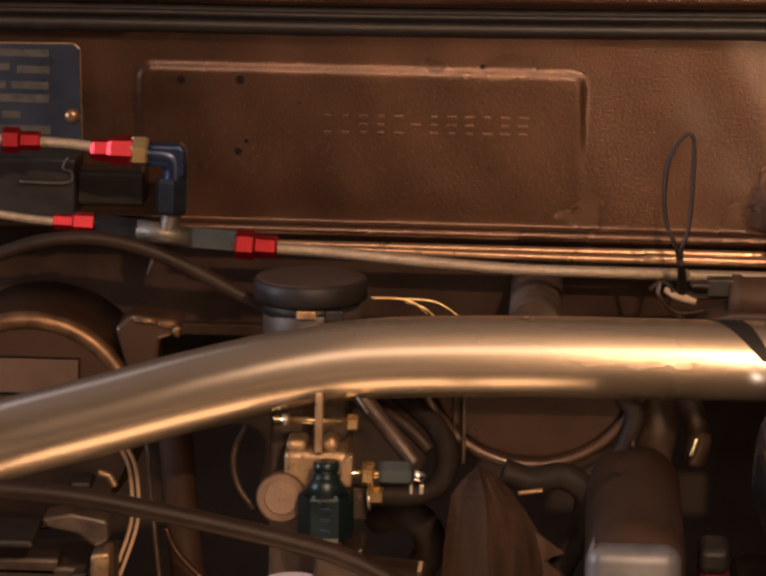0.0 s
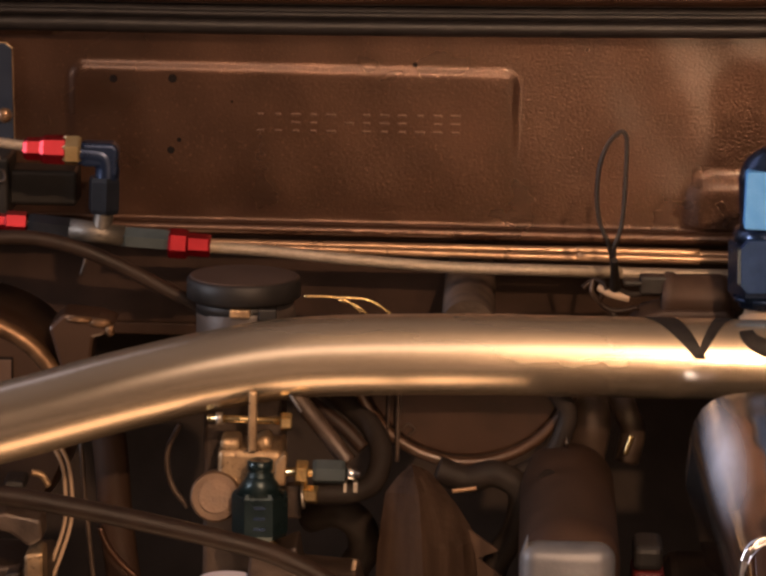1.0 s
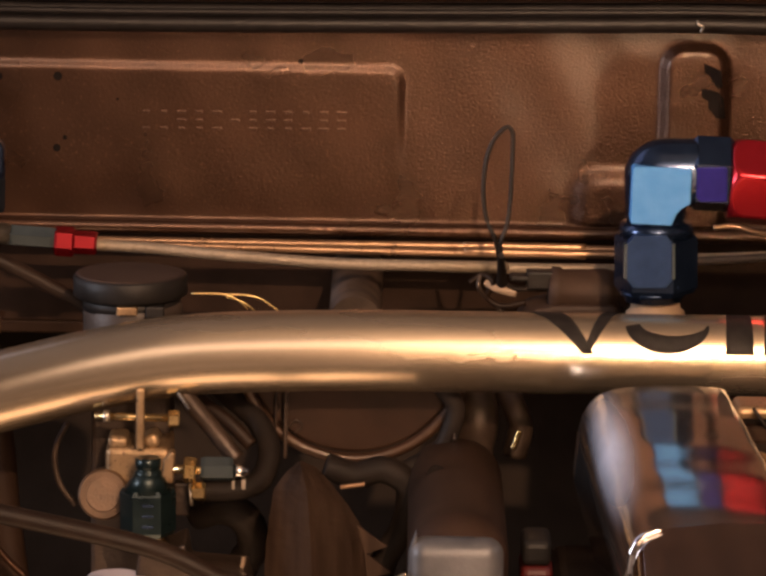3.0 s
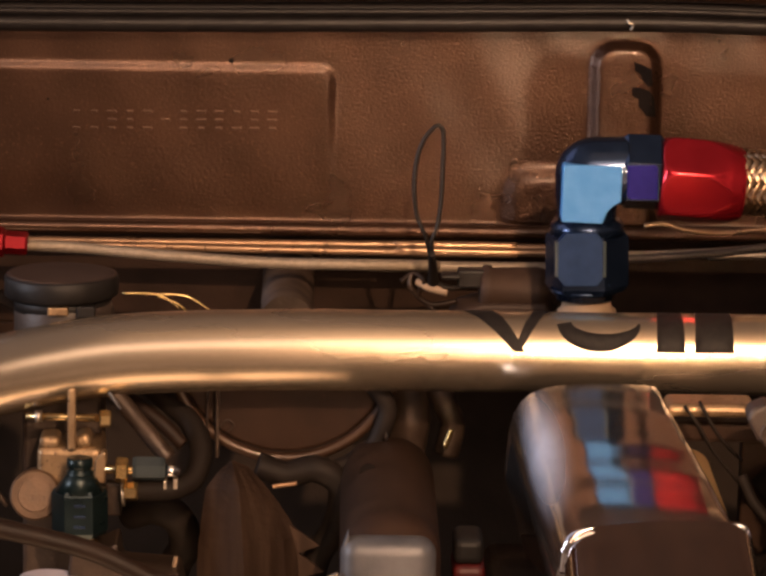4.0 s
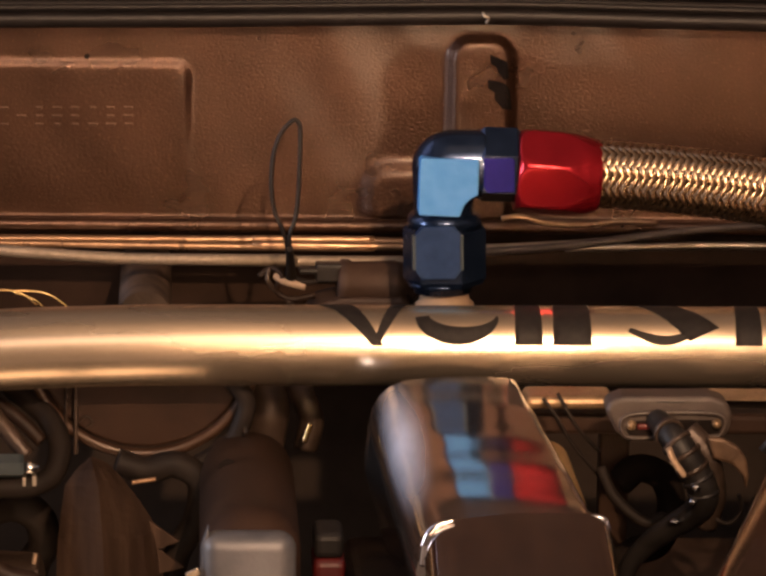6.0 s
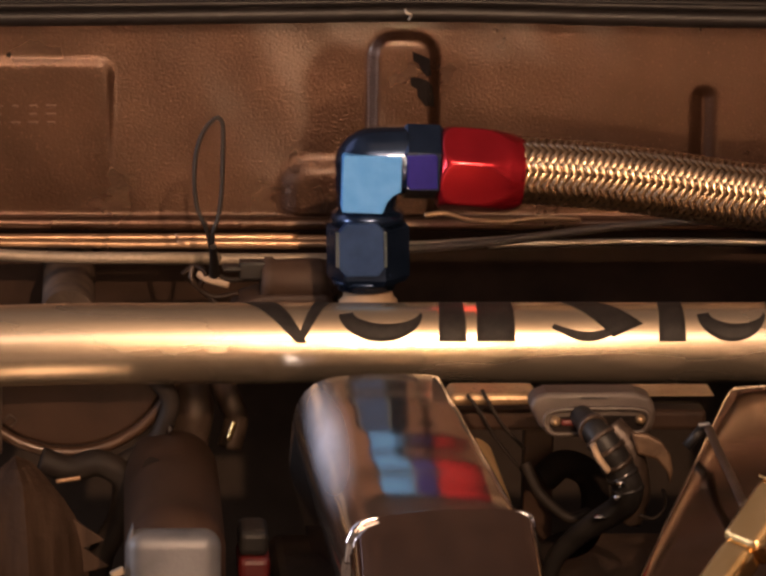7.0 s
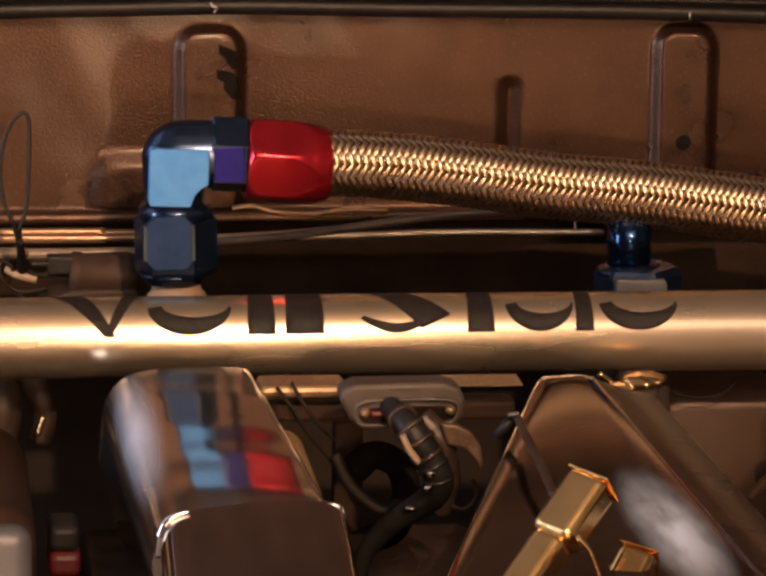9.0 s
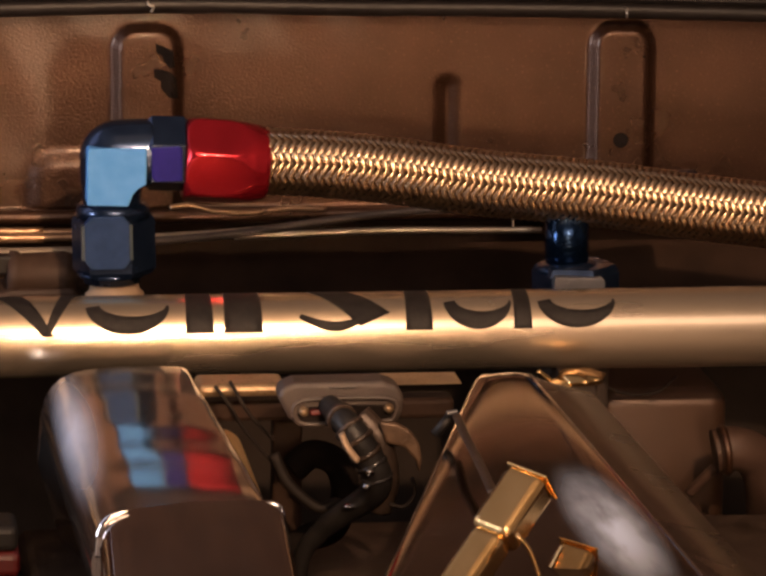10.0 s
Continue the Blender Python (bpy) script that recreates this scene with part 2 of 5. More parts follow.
GREY_BLUE = material("grey_blue_anodised", (0.036, 0.050, 0.058), (0.060, 0.078, 0.088), 0.4, 0.5, 90, 900, 0.1)
BLUE_BLACK = material("black_anodised", (0.007, 0.009, 0.014), (0.013, 0.016, 0.024), 0.38, 0.4, 90, 900, 0.08)
BLACK_GLOSS = material("glossy_black_tape", (0.012, 0.011, 0.011), (0.022, 0.02, 0.02), 0.2, 0, 90, 500, 0.2)
# Lighter brown with the golden light on rim and bracket edges painted in.
GOLD_LIT = material("gold_lit_brown", (0.10, 0.055, 0.028), (0.20, 0.115, 0.060), 0.42, 0.7, 160, 700, 0.3, 0.1)
DRUM_PAINT = material("reddish_brown_drum_paint", (0.022, 0.0105, 0.0062), (0.036, 0.018, 0.0105), 0.5, 0.1, 60, 600, 0.08, 0.1, (0.30, (0.045, 0.024, 0.015), 260), gloss=0.2)
# Dust darkened further to put the shade under lip and rail into colour.
DUST_SHADE = material("dust_with_shade", (0.0203, 0.0111, 0.0073), (0.0365, 0.0203, 0.0135), 0.65, 0, 40, 500, 0.3, gloss=0.1)
DUST = material("brown_oily_dust", (0.030, 0.017, 0.012), (0.052, 0.031, 0.022), 0.7, 0, 30, 500, 0.3, gloss=0.25)
CONCRETE = material("garage_plaster", (0.40, 0.345, 0.30), (0.52, 0.455, 0.40), 0.85, 0, 3, 60, 0.3, bump_dist=0.004)


# ---------------------------------------------------------------- shapes
def thing(name, place, label, category, group="", kind=""):
    ob = new(name)
    ob.empty_display_size = 0.02
    ob.location = place
    return tagged(ob, label, category, group, kind)


def smooth(bm, on):
    for f in bm.faces:
        f.smooth = on


def part(name, bm, mat, parent=None, label=""):
    bmesh.ops.recalc_face_normals(bm, faces=bm.faces)
    me = bpy.data.meshes.new(name)
    bm.to_mesh(me)
    bm.free()
    me.materials.append(mat)
    ob = new(name, me)
    if parent:
        ob.parent = parent
        if parent.type == "EMPTY":
            ob.matrix_parent_inverse = parent.matrix_basis.inverted()
    if label:
        ob["label"] = label
    return ob


def bevel(bm, width, segs=2, angle=25):
    edges = [e for e in bm.edges if len(e.link_faces) == 2 and e.calc_face_angle(0) > radians(angle)]
    if edges and width:
        bmesh.ops.bevel(bm, geom=edges, offset=width, segments=segs, affect="EDGES", profile=0.5, clamp_overlap=True)
    return bm


def box(lo, hi, width=0.001, segs=2, turn=None):
    """A rounded block between two corners, turned about its middle."""
    bm = bmesh.new()
    bmesh.ops.create_cube(bm, size=1)
    mid = [(a + b) / 2 for a, b in zip(lo, hi)]
    for v in bm.verts:
        v.co = [c * abs(b - a) for c, a, b in zip(v.co, lo, hi)]
    bevel(bm, width, segs)
    m = Matrix.Translation(mid)
    if turn:
        m = m @ Euler([radians(a) for a in turn]).to_matrix().to_4x4()
    bm.transform(m)
    return bm


def soft_box(lo, hi, width, segs):
    bm = box(lo, hi, width, segs)
    smooth(bm, True)
    return bm


def frame_to(p0, p1):
    d = Vector(p1) - Vector(p0)
    return Matrix.Translation(p0) @ d.to_track_quat("Z", "Y").to_matrix().to_4x4(), d.length


def spindle(p0, p1, profile, sides=40, turn=0.0, width=0.0, round_=None):
    """A turned or hexagonal piece along the line p0 - p1; profile: (share of the length, radius)."""
    m, length = frame_to(p0, p1)
    bm = bmesh.new()
    rings = []
    for s, r in profile:
        rings.append([bm.verts.new((r * math.cos(2 * math.pi * k / sides + turn), r * math.sin(2 * math.pi * k / sides + turn), s * length)) for k in range(sides)])
    for a, b in zip(rings, rings[1:]):
        for k in range(sides):
            bm.faces.new((a[k], a[(k + 1) % sides], b[(k + 1) % sides], b[k]))
    bm.faces.new(rings[0][::-1])
    bm.faces.new(rings[-1])
    if width:
        bevel(bm, width, 2)
    if round_ or (round_ is None and sides > 12):
        for f in bm.faces:
            f.smooth = len(f.verts) == 4
        for e in bm.edges:
            if len(e.link_faces) == 2 and e.calc_face_angle(0) > radians(35):
                e.smooth = False
    bm.transform(m)
    return bm


def hex_socket(p0, p1, apothem, profile, turn):
    """A turned socket with six flats milled along it, so that each flat ends in an arc."""
    m, length = frame_to(p0, p1)
    bm = bmesh.new()
    rings = []
    n = 96
    fine = []
    for (s0, r0), (s1, r1) in zip(profile, profile[1:]):
        fine += [(s0 + (s1 - s0) * k / 3, r0 + (r1 - r0) * k / 3) for k in range(3)]
    for s, r in fine + [profile[-1]]:
        ring = []
        for k in range(n):
            a = 2 * math.pi * k / n
            off = (a % (math.pi / 3)) - math.pi / 6
            q = min(r, apothem / math.cos(off))
            ring.append(bm.verts.new((q * math.cos(a + turn), q * math.sin(a + turn), s * length)))
        rings.append(ring)
    for a, b in zip(rings, rings[1:]):
        for k in range(n):
            bm.faces.new((a[k], a[(k + 1) % n], b[(k + 1) % n], b[k])).smooth = True
    bm.faces.new(rings[0][::-1])
    bm.faces.new(rings[-1])
    for e in bm.edges:
        if len(e.link_faces) == 2 and e.calc_face_angle(0) > radians(14):
            e.smooth = False
    bm.transform(m)
    return bm


def rod(p0, p1, r, sides=24, width=0.0):
    return spindle(p0, p1, [(0, r), (1, r)], sides, width=width)


def hexagon(p0, p1, flats, turn=0.0, chamfer=0.12):
    """A hex nut along a line, with turned-off corners."""
    r = flats / math.sqrt(3)
    m, _ = frame_to(p0, p1)
    front = m.to_3x3().inverted() @ Vector((0, -1, 0.2))
    turn += math.atan2(front.y, front.x) - math.pi / 6
    return spindle(p0, p1, [(0, r * 0.90), (chamfer, r), (1 - chamfer, r), (1, r * 0.90)], 6, turn, 0.0004, False)


def curve_points(points, steps=10):
    """A smooth run through the points."""
    pts = [Vector(p) for p in points]
    pts = [pts[0] * 2 - pts[1], *pts, pts[-1] * 2 - pts[-2]]
    out = []
    for a, b, c, d in zip(pts, pts[1:], pts[2:], pts[3:]):
        for k in range(steps):
            t = k / steps
            out.append(0.5 * (2 * b + (c - a) * t + (2 * a - 5 * b + 4 * c - d) * t * t + (3 * b - a - 3 * c + d) * t ** 3))
    out.append(pts[-2])
    return out


def frames_along(path):
    tangents = [(path[min(i + 1, len(path) - 1)] - path[max(i - 1, 0)]).normalized() for i in range(len(path))]
    side = tangents[0].cross(Vector((0, 0, 1)))
    if side.length < 0.1:
        side = tangents[0].cross(Vector((0, 1, 0)))
    side.normalize()
    res = []
    for t in tangents:
        side = (side - t * side.dot(t)).normalized()
        res.append((side, side.cross(t)))
    return res


def sweep(points, radius, sides=16, steps=10, radii=None, flat=1.0):
    path = curve_points(points, steps)
    fr = frames_along(path)
    bm = bmesh.new()
    rings = []
    for i, (p, (a, b)) in enumerate(zip(path, fr)):
        r = radius
        if radii:
            s = i / (len(path) - 1) * (len(radii) - 1)
            k = min(int(s), len(radii) - 2)
            r = radii[k] + (radii[k + 1] - radii[k]) * (s - k)
        rings.append([bm.verts.new(p + a * (r * math.cos(2 * math.pi * k / sides)) + b * (r * flat * math.sin(2 * math.pi * k / sides))) for k in range(sides)])
    for a, b in zip(rings, rings[1:]):
        for k in range(sides):
            f = bm.faces.new((a[k], a[(k + 1) % sides], b[(k + 1) % sides], b[k]))
            f.smooth = True
    bm.faces.new(rings[0][::-1])
    bm.faces.new(rings[-1])
    return bm


def braid(points, radius, steps, strands, columns, pitch, width):
    """Flat wire ribbons woven round a bent line, each over and under in turn in columns along the hose."""
    path = curve_points(points, steps)
    fr = frames_along(path)
    bm = bmesh.new()
    run = 0.0
    lengths = [0.0]
    for a, b in zip(path, path[1:]):
        run += (b - a).length
        lengths.append(run)
    lift = 0.00085
    for way in (1, -1):
        for k in range(strands):
            last = None
            for p, (a, b), s in zip(path, fr, lengths):
                ang = 2 * math.pi * (way * s / pitch + k / strands)
                cross = math.cos(columns * ang + 0.6)
                r = radius + lift * way * cross
                half = width / radius / 2
                row = []
                for j, dr in ((-1, -0.22), (0, 0.04), (1, -0.22)):
                    w = ang + j * half
                    row.append(bm.verts.new(p + (a * math.cos(w) + b * math.sin(w)) * (r + dr * width * 0.5)))
                if last:
                    for j in (0, 1):
                        f = bm.faces.new((last[j], last[j + 1], row[j + 1], row[j]))
                        f.smooth = True
                last = row
    return bm


def slab(outline, y0, y1, width=0.001, segs=2):
    """An outline in x and z, carried from y0 to y1."""
    bm = bmesh.new()
    a = [bm.verts.new((x, y0, z)) for x, z in outline]
    b = [bm.verts.new((x, y1, z)) for x, z in outline]
    n = len(a)
    bm.faces.new(a)
    bm.faces.new(b[::-1])
    for k in range(n):
        bm.faces.new((a[k], b[k], b[(k + 1) % n], a[(k + 1) % n]))
    bmesh.ops.recalc_face_normals(bm, faces=bm.faces)
    bevel(bm, width, segs)
    return bm


def slab_x(outline, x0, x1, width=0.001):
    """An outline in y and z, carried from x0 to x1."""
    bm = bmesh.new()
    a = [bm.verts.new((x0, y, z)) for y, z in outline]
    b = [bm.verts.new((x1, y, z)) for y, z in outline]
    n = len(a)
    bm.faces.new(a)
    bm.faces.new(b[::-1])
    for k in range(n):
        bm.faces.new((a[k], b[k], b[(k + 1) % n], a[(k + 1) % n]))
    return bm


def xz(p):
    return (p[0], p[2])


# ---------------------------------------------------------------- the garage round the car
def room():
    t = 0.15
    x0, x1, y0, y1, h = -3.0, 3.0, -4.2, 3.0, 2.8
    tagged(part("floor", box((x0 - t, y0 - t, -t), (x1 + t, y1 + t, 0), 0.002), CONCRETE), "bare concrete floor of the garage", "floor", kind="structure")
    tagged(part("ceiling", box((x0 - t, y0 - t, h), (x1 + t, y1 + t, h + t), 0.002), CONCRETE), "plain plastered garage ceiling", "ceiling", kind="structure")
    tagged(part("wall_west", box((x0 - t, y0, 0), (x0, y1, h), 0.002), CONCRETE), "plain plastered garage wall", "wall", kind="structure")
    tagged(part("wall_east", box((x1, y0, 0), (x1 + t, y1, h), 0.002), CONCRETE), "plain plastered garage wall", "wall", kind="structure")
    tagged(part("wall_south", box((x0 - t, y0 - t, 0), (x1 + t, y0, h), 0.002), CONCRETE), "plain plastered garage wall", "wall", kind="structure")
    tagged(part("wall_north", box((x0 - t, y1, 0), (x1 + t, y1 + t, h), 0.002), CONCRETE), "plain plastered garage wall", "wall", kind="structure")


room()


# ---------------------------------------------------------------- the bulkhead
def plateau(x, z, x0, x1, z0, z1, edge, corner):
    """1 inside a rounded rectangle, 0 outside, with a soft edge."""
    cx, cz, hx, hz = (x0 + x1) / 2, (z0 + z1) / 2, (x1 - x0) / 2, (z1 - z0) / 2
    dx, dz = np.abs(x - cx) - hx + corner, np.abs(z - cz) - hz + corner
    d = np.hypot(np.maximum(dx, 0), np.maximum(dz, 0)) + np.minimum(np.maximum(dx, dz), 0) - corner
    s = np.clip(0.5 - d / edge, 0, 1)
    return s * s * (3 - 2 * s)


W_TOP, W_BOT = 0.9595, 0.8626
NUMBER_X0, NUMBER_X1 = -0.1984, 0.0079
RIB1_X0, RIB1_X1, RIB1_Z = 0.1292, 0.1580, 0.9497
RIB2_X0, RIB2_X1, RIB2_Z = 0.3532, 0.3800, 0.9489


def pressed(x, z):
    y = 0.0016 * plateau(x, z, NUMBER_X0, NUMBER_X1, W_BOT - 0.05, 0.9368, 0.0052, 0.006) * np.clip((z - 0.8707) / 0.06, 0, 1)
    y = y + 0.0056 * plateau(x, z, RIB1_X0, RIB1_X1, W_BOT - 0.05, RIB1_Z, 0.0060, 0.010)
    y = y + 0.0056 * plateau(x, z, RIB2_X0, RIB2_X1, W_BOT - 0.05, RIB2_Z, 0.0060, 0.009)
    y = y + 0.0037 * plateau(x, z, 0.0907, RIB1_X0 + 0.004, 0.8592, 0.8889, 0.0115, 0.010)
    y = y - 0.0036 * plateau(x, z, 0.2822, 0.2868, 0.8852, 0.9224, 0.0105, 0.002)
    y = y + 0.0016 * plateau(x, z, -0.9, -0.1992, 0.9508, W_TOP + 0.05, 0.004, 0.01)
    # hand-beaten waviness of old sheet metal
    y = y + 0.00014 * np.sin(x * 31 + 1.3) * np.sin(z * 43 + 0.4) + 0.00008 * np.sin(x * 143 + z * 90)
    # the rolled lip along the bottom
    lip = np.clip((W_BOT + 0.003 - z) / 0.003, 0, 1)
    return -(y * (1 - lip) + 0.008 * lip ** 3)


def bulkhead():
    xs = np.arange(-0.62, 0.86, 0.0010)
    zs = np.concatenate([np.arange(W_BOT, W_TOP + 0.012, 0.0010)])
    X, Z = np.meshgrid(xs, zs)
    Y = pressed(X, Z)
    nz, nx = X.shape
    front = np.stack([X, Y, Z], -1).reshape(-1, 3)
    back = np.array([(xs[0], 0.012, zs[0]), (xs[-1], 0.012, zs[0]), (xs[0], 0.012, zs[-1]), (xs[-1], 0.012, zs[-1])])
    idx = np.arange(nz * nx).reshape(nz, nx)
    quads = np.stack([idx[:-1, :-1], idx[:-1, 1:], idx[1:, 1:], idx[1:, :-1]], -1).reshape(-1, 4)
    me = bpy.data.meshes.new("bulkhead")
    n = nz * nx
    me.from_pydata(np.concatenate([front, back]).tolist(), [], quads.tolist() + [[n + 1, n, n + 2, n + 3], [idx[0, 0], n, n + 1, idx[0, -1]]])
    me.polygons.foreach_set("use_smooth", [True] * len(me.polygons))
    me.materials.append(PAINT)
    return tagged(new("bulkhead", me), "brown metallic painted sheet steel bulkhead with pressed ribs and stamped number", "bulkhead", kind="structure")


wall = bulkhead()
SHELF_Z = 0.8083
# panel, step and ledge carry the shade below the lip in their colour
low = tagged(part("lower_bulkhead", box((-0.62, 0.030, SHELF_Z), (0.86, 0.042, W_BOT + 0.006), 0.001), DUST_SHADE), "dusty brown lower bulkhead panel, shade under the lip in its colour", "bulkhead", kind="structure")
# black backing painted as the dark depth behind the parts
tagged(part("black_backboard", box((-0.62, 0.16, 0.40), (0.86, 0.18, SHELF_Z + 0.004), 0.002), SHADE_BLACK), "black board closing the bay, standing for its unlit depth", "insulation", kind="structure")
tagged(part("bulkhead_step", box((-0.62, 0.030, SHELF_Z - 0.006), (0.86, 0.17, SHELF_Z), 0.001), DUST_SHADE), "dusty brown step of the bulkhead, darkened as in shade", "bulkhead", kind="structure")
ledge = tagged(part("bulkhead_ledge", box((-0.62, 0.006, W_BOT), (0.86, 0.030, W_BOT + 0.004), 0.001), DUST_SHADE), "dusty underside ledge of the bulkhead, darkened as in shade", "bulkhead", kind="structure")
lip = tagged(part("bulkhead_lip", sweep([(-0.62, -0.0075, W_BOT - 0.0005), (0.1, -0.008, W_BOT - 0.0005), (0.86, -0.0075, W_BOT - 0.0005)], 0.0032, 14, 30), PAINT), "rolled brown steel lip along the bulkhead", "trim", kind="structure")
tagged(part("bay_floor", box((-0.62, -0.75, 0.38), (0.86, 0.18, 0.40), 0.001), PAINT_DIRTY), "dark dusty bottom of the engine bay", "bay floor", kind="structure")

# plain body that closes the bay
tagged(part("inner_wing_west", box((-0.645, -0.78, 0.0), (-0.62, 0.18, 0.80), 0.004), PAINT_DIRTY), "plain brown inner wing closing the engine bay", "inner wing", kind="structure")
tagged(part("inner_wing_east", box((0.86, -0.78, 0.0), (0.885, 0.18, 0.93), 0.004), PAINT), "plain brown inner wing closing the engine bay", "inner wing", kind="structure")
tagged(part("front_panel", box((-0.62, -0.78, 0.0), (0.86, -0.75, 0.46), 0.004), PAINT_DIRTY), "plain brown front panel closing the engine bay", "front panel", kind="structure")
tagged(part("rear_panel", box((-0.62, 0.18, 0.0), (0.86, 0.20, W_TOP + 0.01), 0.004), PAINT_DIRTY), "plain brown panel behind the bulkhead", "body panel", kind="structure")

# cowl seal and the panel above it
COWL = [(-0.2706, -0.0120, 0.9569), (-0.1940, -0.0120, 0.9576), (-0.1146, -0.0120, 0.9578), (-0.0027, -0.0120, 0.9591), (0.0871, -0.0120, 0.9606), (0.1581, -0.0120, 0.9616), (0.2375, -0.0120, 0.9601), (0.3362, -0.0120, 0.9587), (0.4327, -0.0120, 0.9559), (0.5401, -0.0120, 0.9535)]


def offset(points, dy, dz):
    return [(x, y + dy, z + dz) for x, y, z in points]


seal = thing("cowl_seal", COWL[4], "black rubber weatherstrip along the top of the bulkhead", "weatherstrip")
part("lower_bead", sweep(COWL, 0.0040, 18, 12, flat=1.0), SEAL_RUBBER, seal)
part("upper_lip", sweep(offset(COWL, -0.004, 0.0060), 0.0016, 14, 12), SEAL_RUBBER, seal)
part("back_web", sweep(offset(COWL, 0.004, 0.0050), 0.0062, 14, 12), SEAL_RUBBER, seal)
tagged(part("hood_edge", sweep(offset(COWL, -0.002, 0.0155), 0.0052, 20, 12), PAINT), "rolled brown painted rear edge of the open bonnet", "bonnet edge", kind="structure")
cowl = tagged(part("cowl_panel", box((-0.62, 0.004, W_TOP + 0.010), (0.86, 0.16, W_TOP + 0.020), 0.002), PAINT), "brown painted cowl panel behind the seal", "cowl", kind="structure")
# bonnet out of view, leaned back and cut short for reflections and rear light
bonnet = tagged(part("bonnet", slab_x([(0.020, W_TOP + 0.034), (0.034, W_TOP + 0.036), (0.464, W_TOP + 0.93), (0.450, W_TOP + 0.935)], -0.45, 0.86), PAINT_DIRTY), "unseen raised bonnet, added for dark reflections in the chrome", "bonnet", kind="structure")

# ---------------------------------------------------------------- strut bar
BAR_R = 0.0350 / 2
BAR_Y = -0.165
BAR = [(-0.3532, -0.1650, 0.7617), (-0.2951, -0.1650, 0.7783), (-0.2417, -0.1650, 0.7952), (-0.1991, -0.1650, 0.8075), (-0.1568, -0.1650, 0.8200), (-0.1146, -0.1650, 0.8305), (-0.0767, -0.1650, 0.8364), (-0.0159, -0.1650, 0.8390), (0.0304, -0.1650, 0.8394), (0.0935, -0.1650, 0.8395), (0.1991, -0.1650, 0.8396), (0.3157, -0.1650, 0.8397), (0.4220, -0.1650, 0.8398), (0.5288, -0.1650, 0.8398)]
bar = thing("strut_brace", BAR[7], "bent polished aluminium strut brace with a dark printed emblem", "strut brace")
tube = part("tube", sweep(BAR, BAR_R, 48, 12), ALU, bar)

# ---------------------------------------------------------------- chrome cam covers
TOP_Z = 0.8422


def rail(x_of_y, profile, y0, y1, steps):
    """A profile (x, z) carried along y, following a slight taper and falling a little to the front."""
    bm = bmesh.new()
    rings = []
    for k in range(steps + 1):
        y = y0 + (y1 - y0) * k / steps
        dx = x_of_y(y)
        sag = 0.05 * min(0.0, y + 0.29) ** 2
        rings.append([bm.verts.new((x + dx, y, z - sag)) for x, z in profile])
    n = len(profile)
    for a, b in zip(rings, rings[1:]):
        for k in range(n):
            f = bm.faces.new((a[k], a[(k + 1) % n], b[(k + 1) % n], b[k]))
            f.smooth = True
    bm.faces.new(rings[0])
    bm.faces.new(rings[-1][::-1])
    for ring in (rings[0], rings[-1]):
        for k in range(n):
            bm.edges.get((ring[k], ring[(k + 1) % n])).smooth = False
    return bm


cover = thing("cam_cover", (0.115, -0.3, 0.75), "mirror-polished chrome cam cover running toward the front", "cam cover", "cam covers")
cover_profile = [(0.1040, -0.09), (0.0884, -0.032), (0.0858, -0.023), (0.0852, -0.0175), (0.0866, -0.0115), (0.0896, -0.0066), (0.0933, -0.0032), (0.0980, -0.0012), (0.1040, 0.0), (0.1110, 0.0006), (0.1180, 0.0010), (0.1250, 0.0010), (0.1310, 0.0008), (0.1380, 0.0004), (0.1404, -0.0002), (0.1416, -0.0012), (0.1420, -0.0040), (0.1421, -0.09)]
cover_body = rail(lambda y: (y + 0.3) * -0.024, [(x, TOP_Z + z) for x, z in cover_profile], -0.478, -0.200, 90)
for v in cover_body.verts:
    # the outer edge runs outward to the front, and the top leans a little
    v.co.x += max(0.0, min(1.0, (v.co.x - 0.118) / 0.02)) * (0.0050 - 0.018 * (v.co.y + 0.24))
    v.co.z += 0.010 * (v.co.x - 0.105)
    # slightly higher to the front, with the slight waves of hand polishing
    v.co.z += -0.018 * (v.co.y + 0.42) + 0.00014 * math.sin(v.co.y * 118 + 30 * v.co.x) + 0.00012 * math.sin(v.co.x * 420 + 40 * v.co.y)
# the rear end dips under the brace
for v in cover_body.verts:
    if v.co.y > -0.226:
        v.co.z -= 0.9 * (v.co.y + 0.226)
for f in cover_body.faces:
    if f.calc_center_median().y > -0.229:
        f.smooth = False
# bluish haze painted on the left shoulder in place of a reflection
part("body", cover_body, painted_haze(CHROME_COVER, (0.0900, -0.3250, 0.8375), (0.0145, 0.135, 0.0155), 0.92), cover)
# raised front cap of the cover
CAP_Y = -0.475
cap = slab([(0.0905, 0.8017), (0.0914, 0.8250), (0.0921, 0.8335), (0.0938, 0.8385), (0.0972, 0.8418), (0.1074, 0.8444), (0.1251, 0.8464), (0.1429, 0.8466), (0.1554, 0.8461), (0.1588, 0.8440), (0.1608, 0.8375), (0.1674, 0.8025)], CAP_Y, CAP_Y - 0.16, 0.0042, 5)
smooth(cap, True)
for v in cap.verts:
    v.co.z -= max(0.0, CAP_Y - v.co.y) * 0.26
front_cap = part("front_cap", cap, CHROME_CAP, cover, "polished front cap with rounded corners")
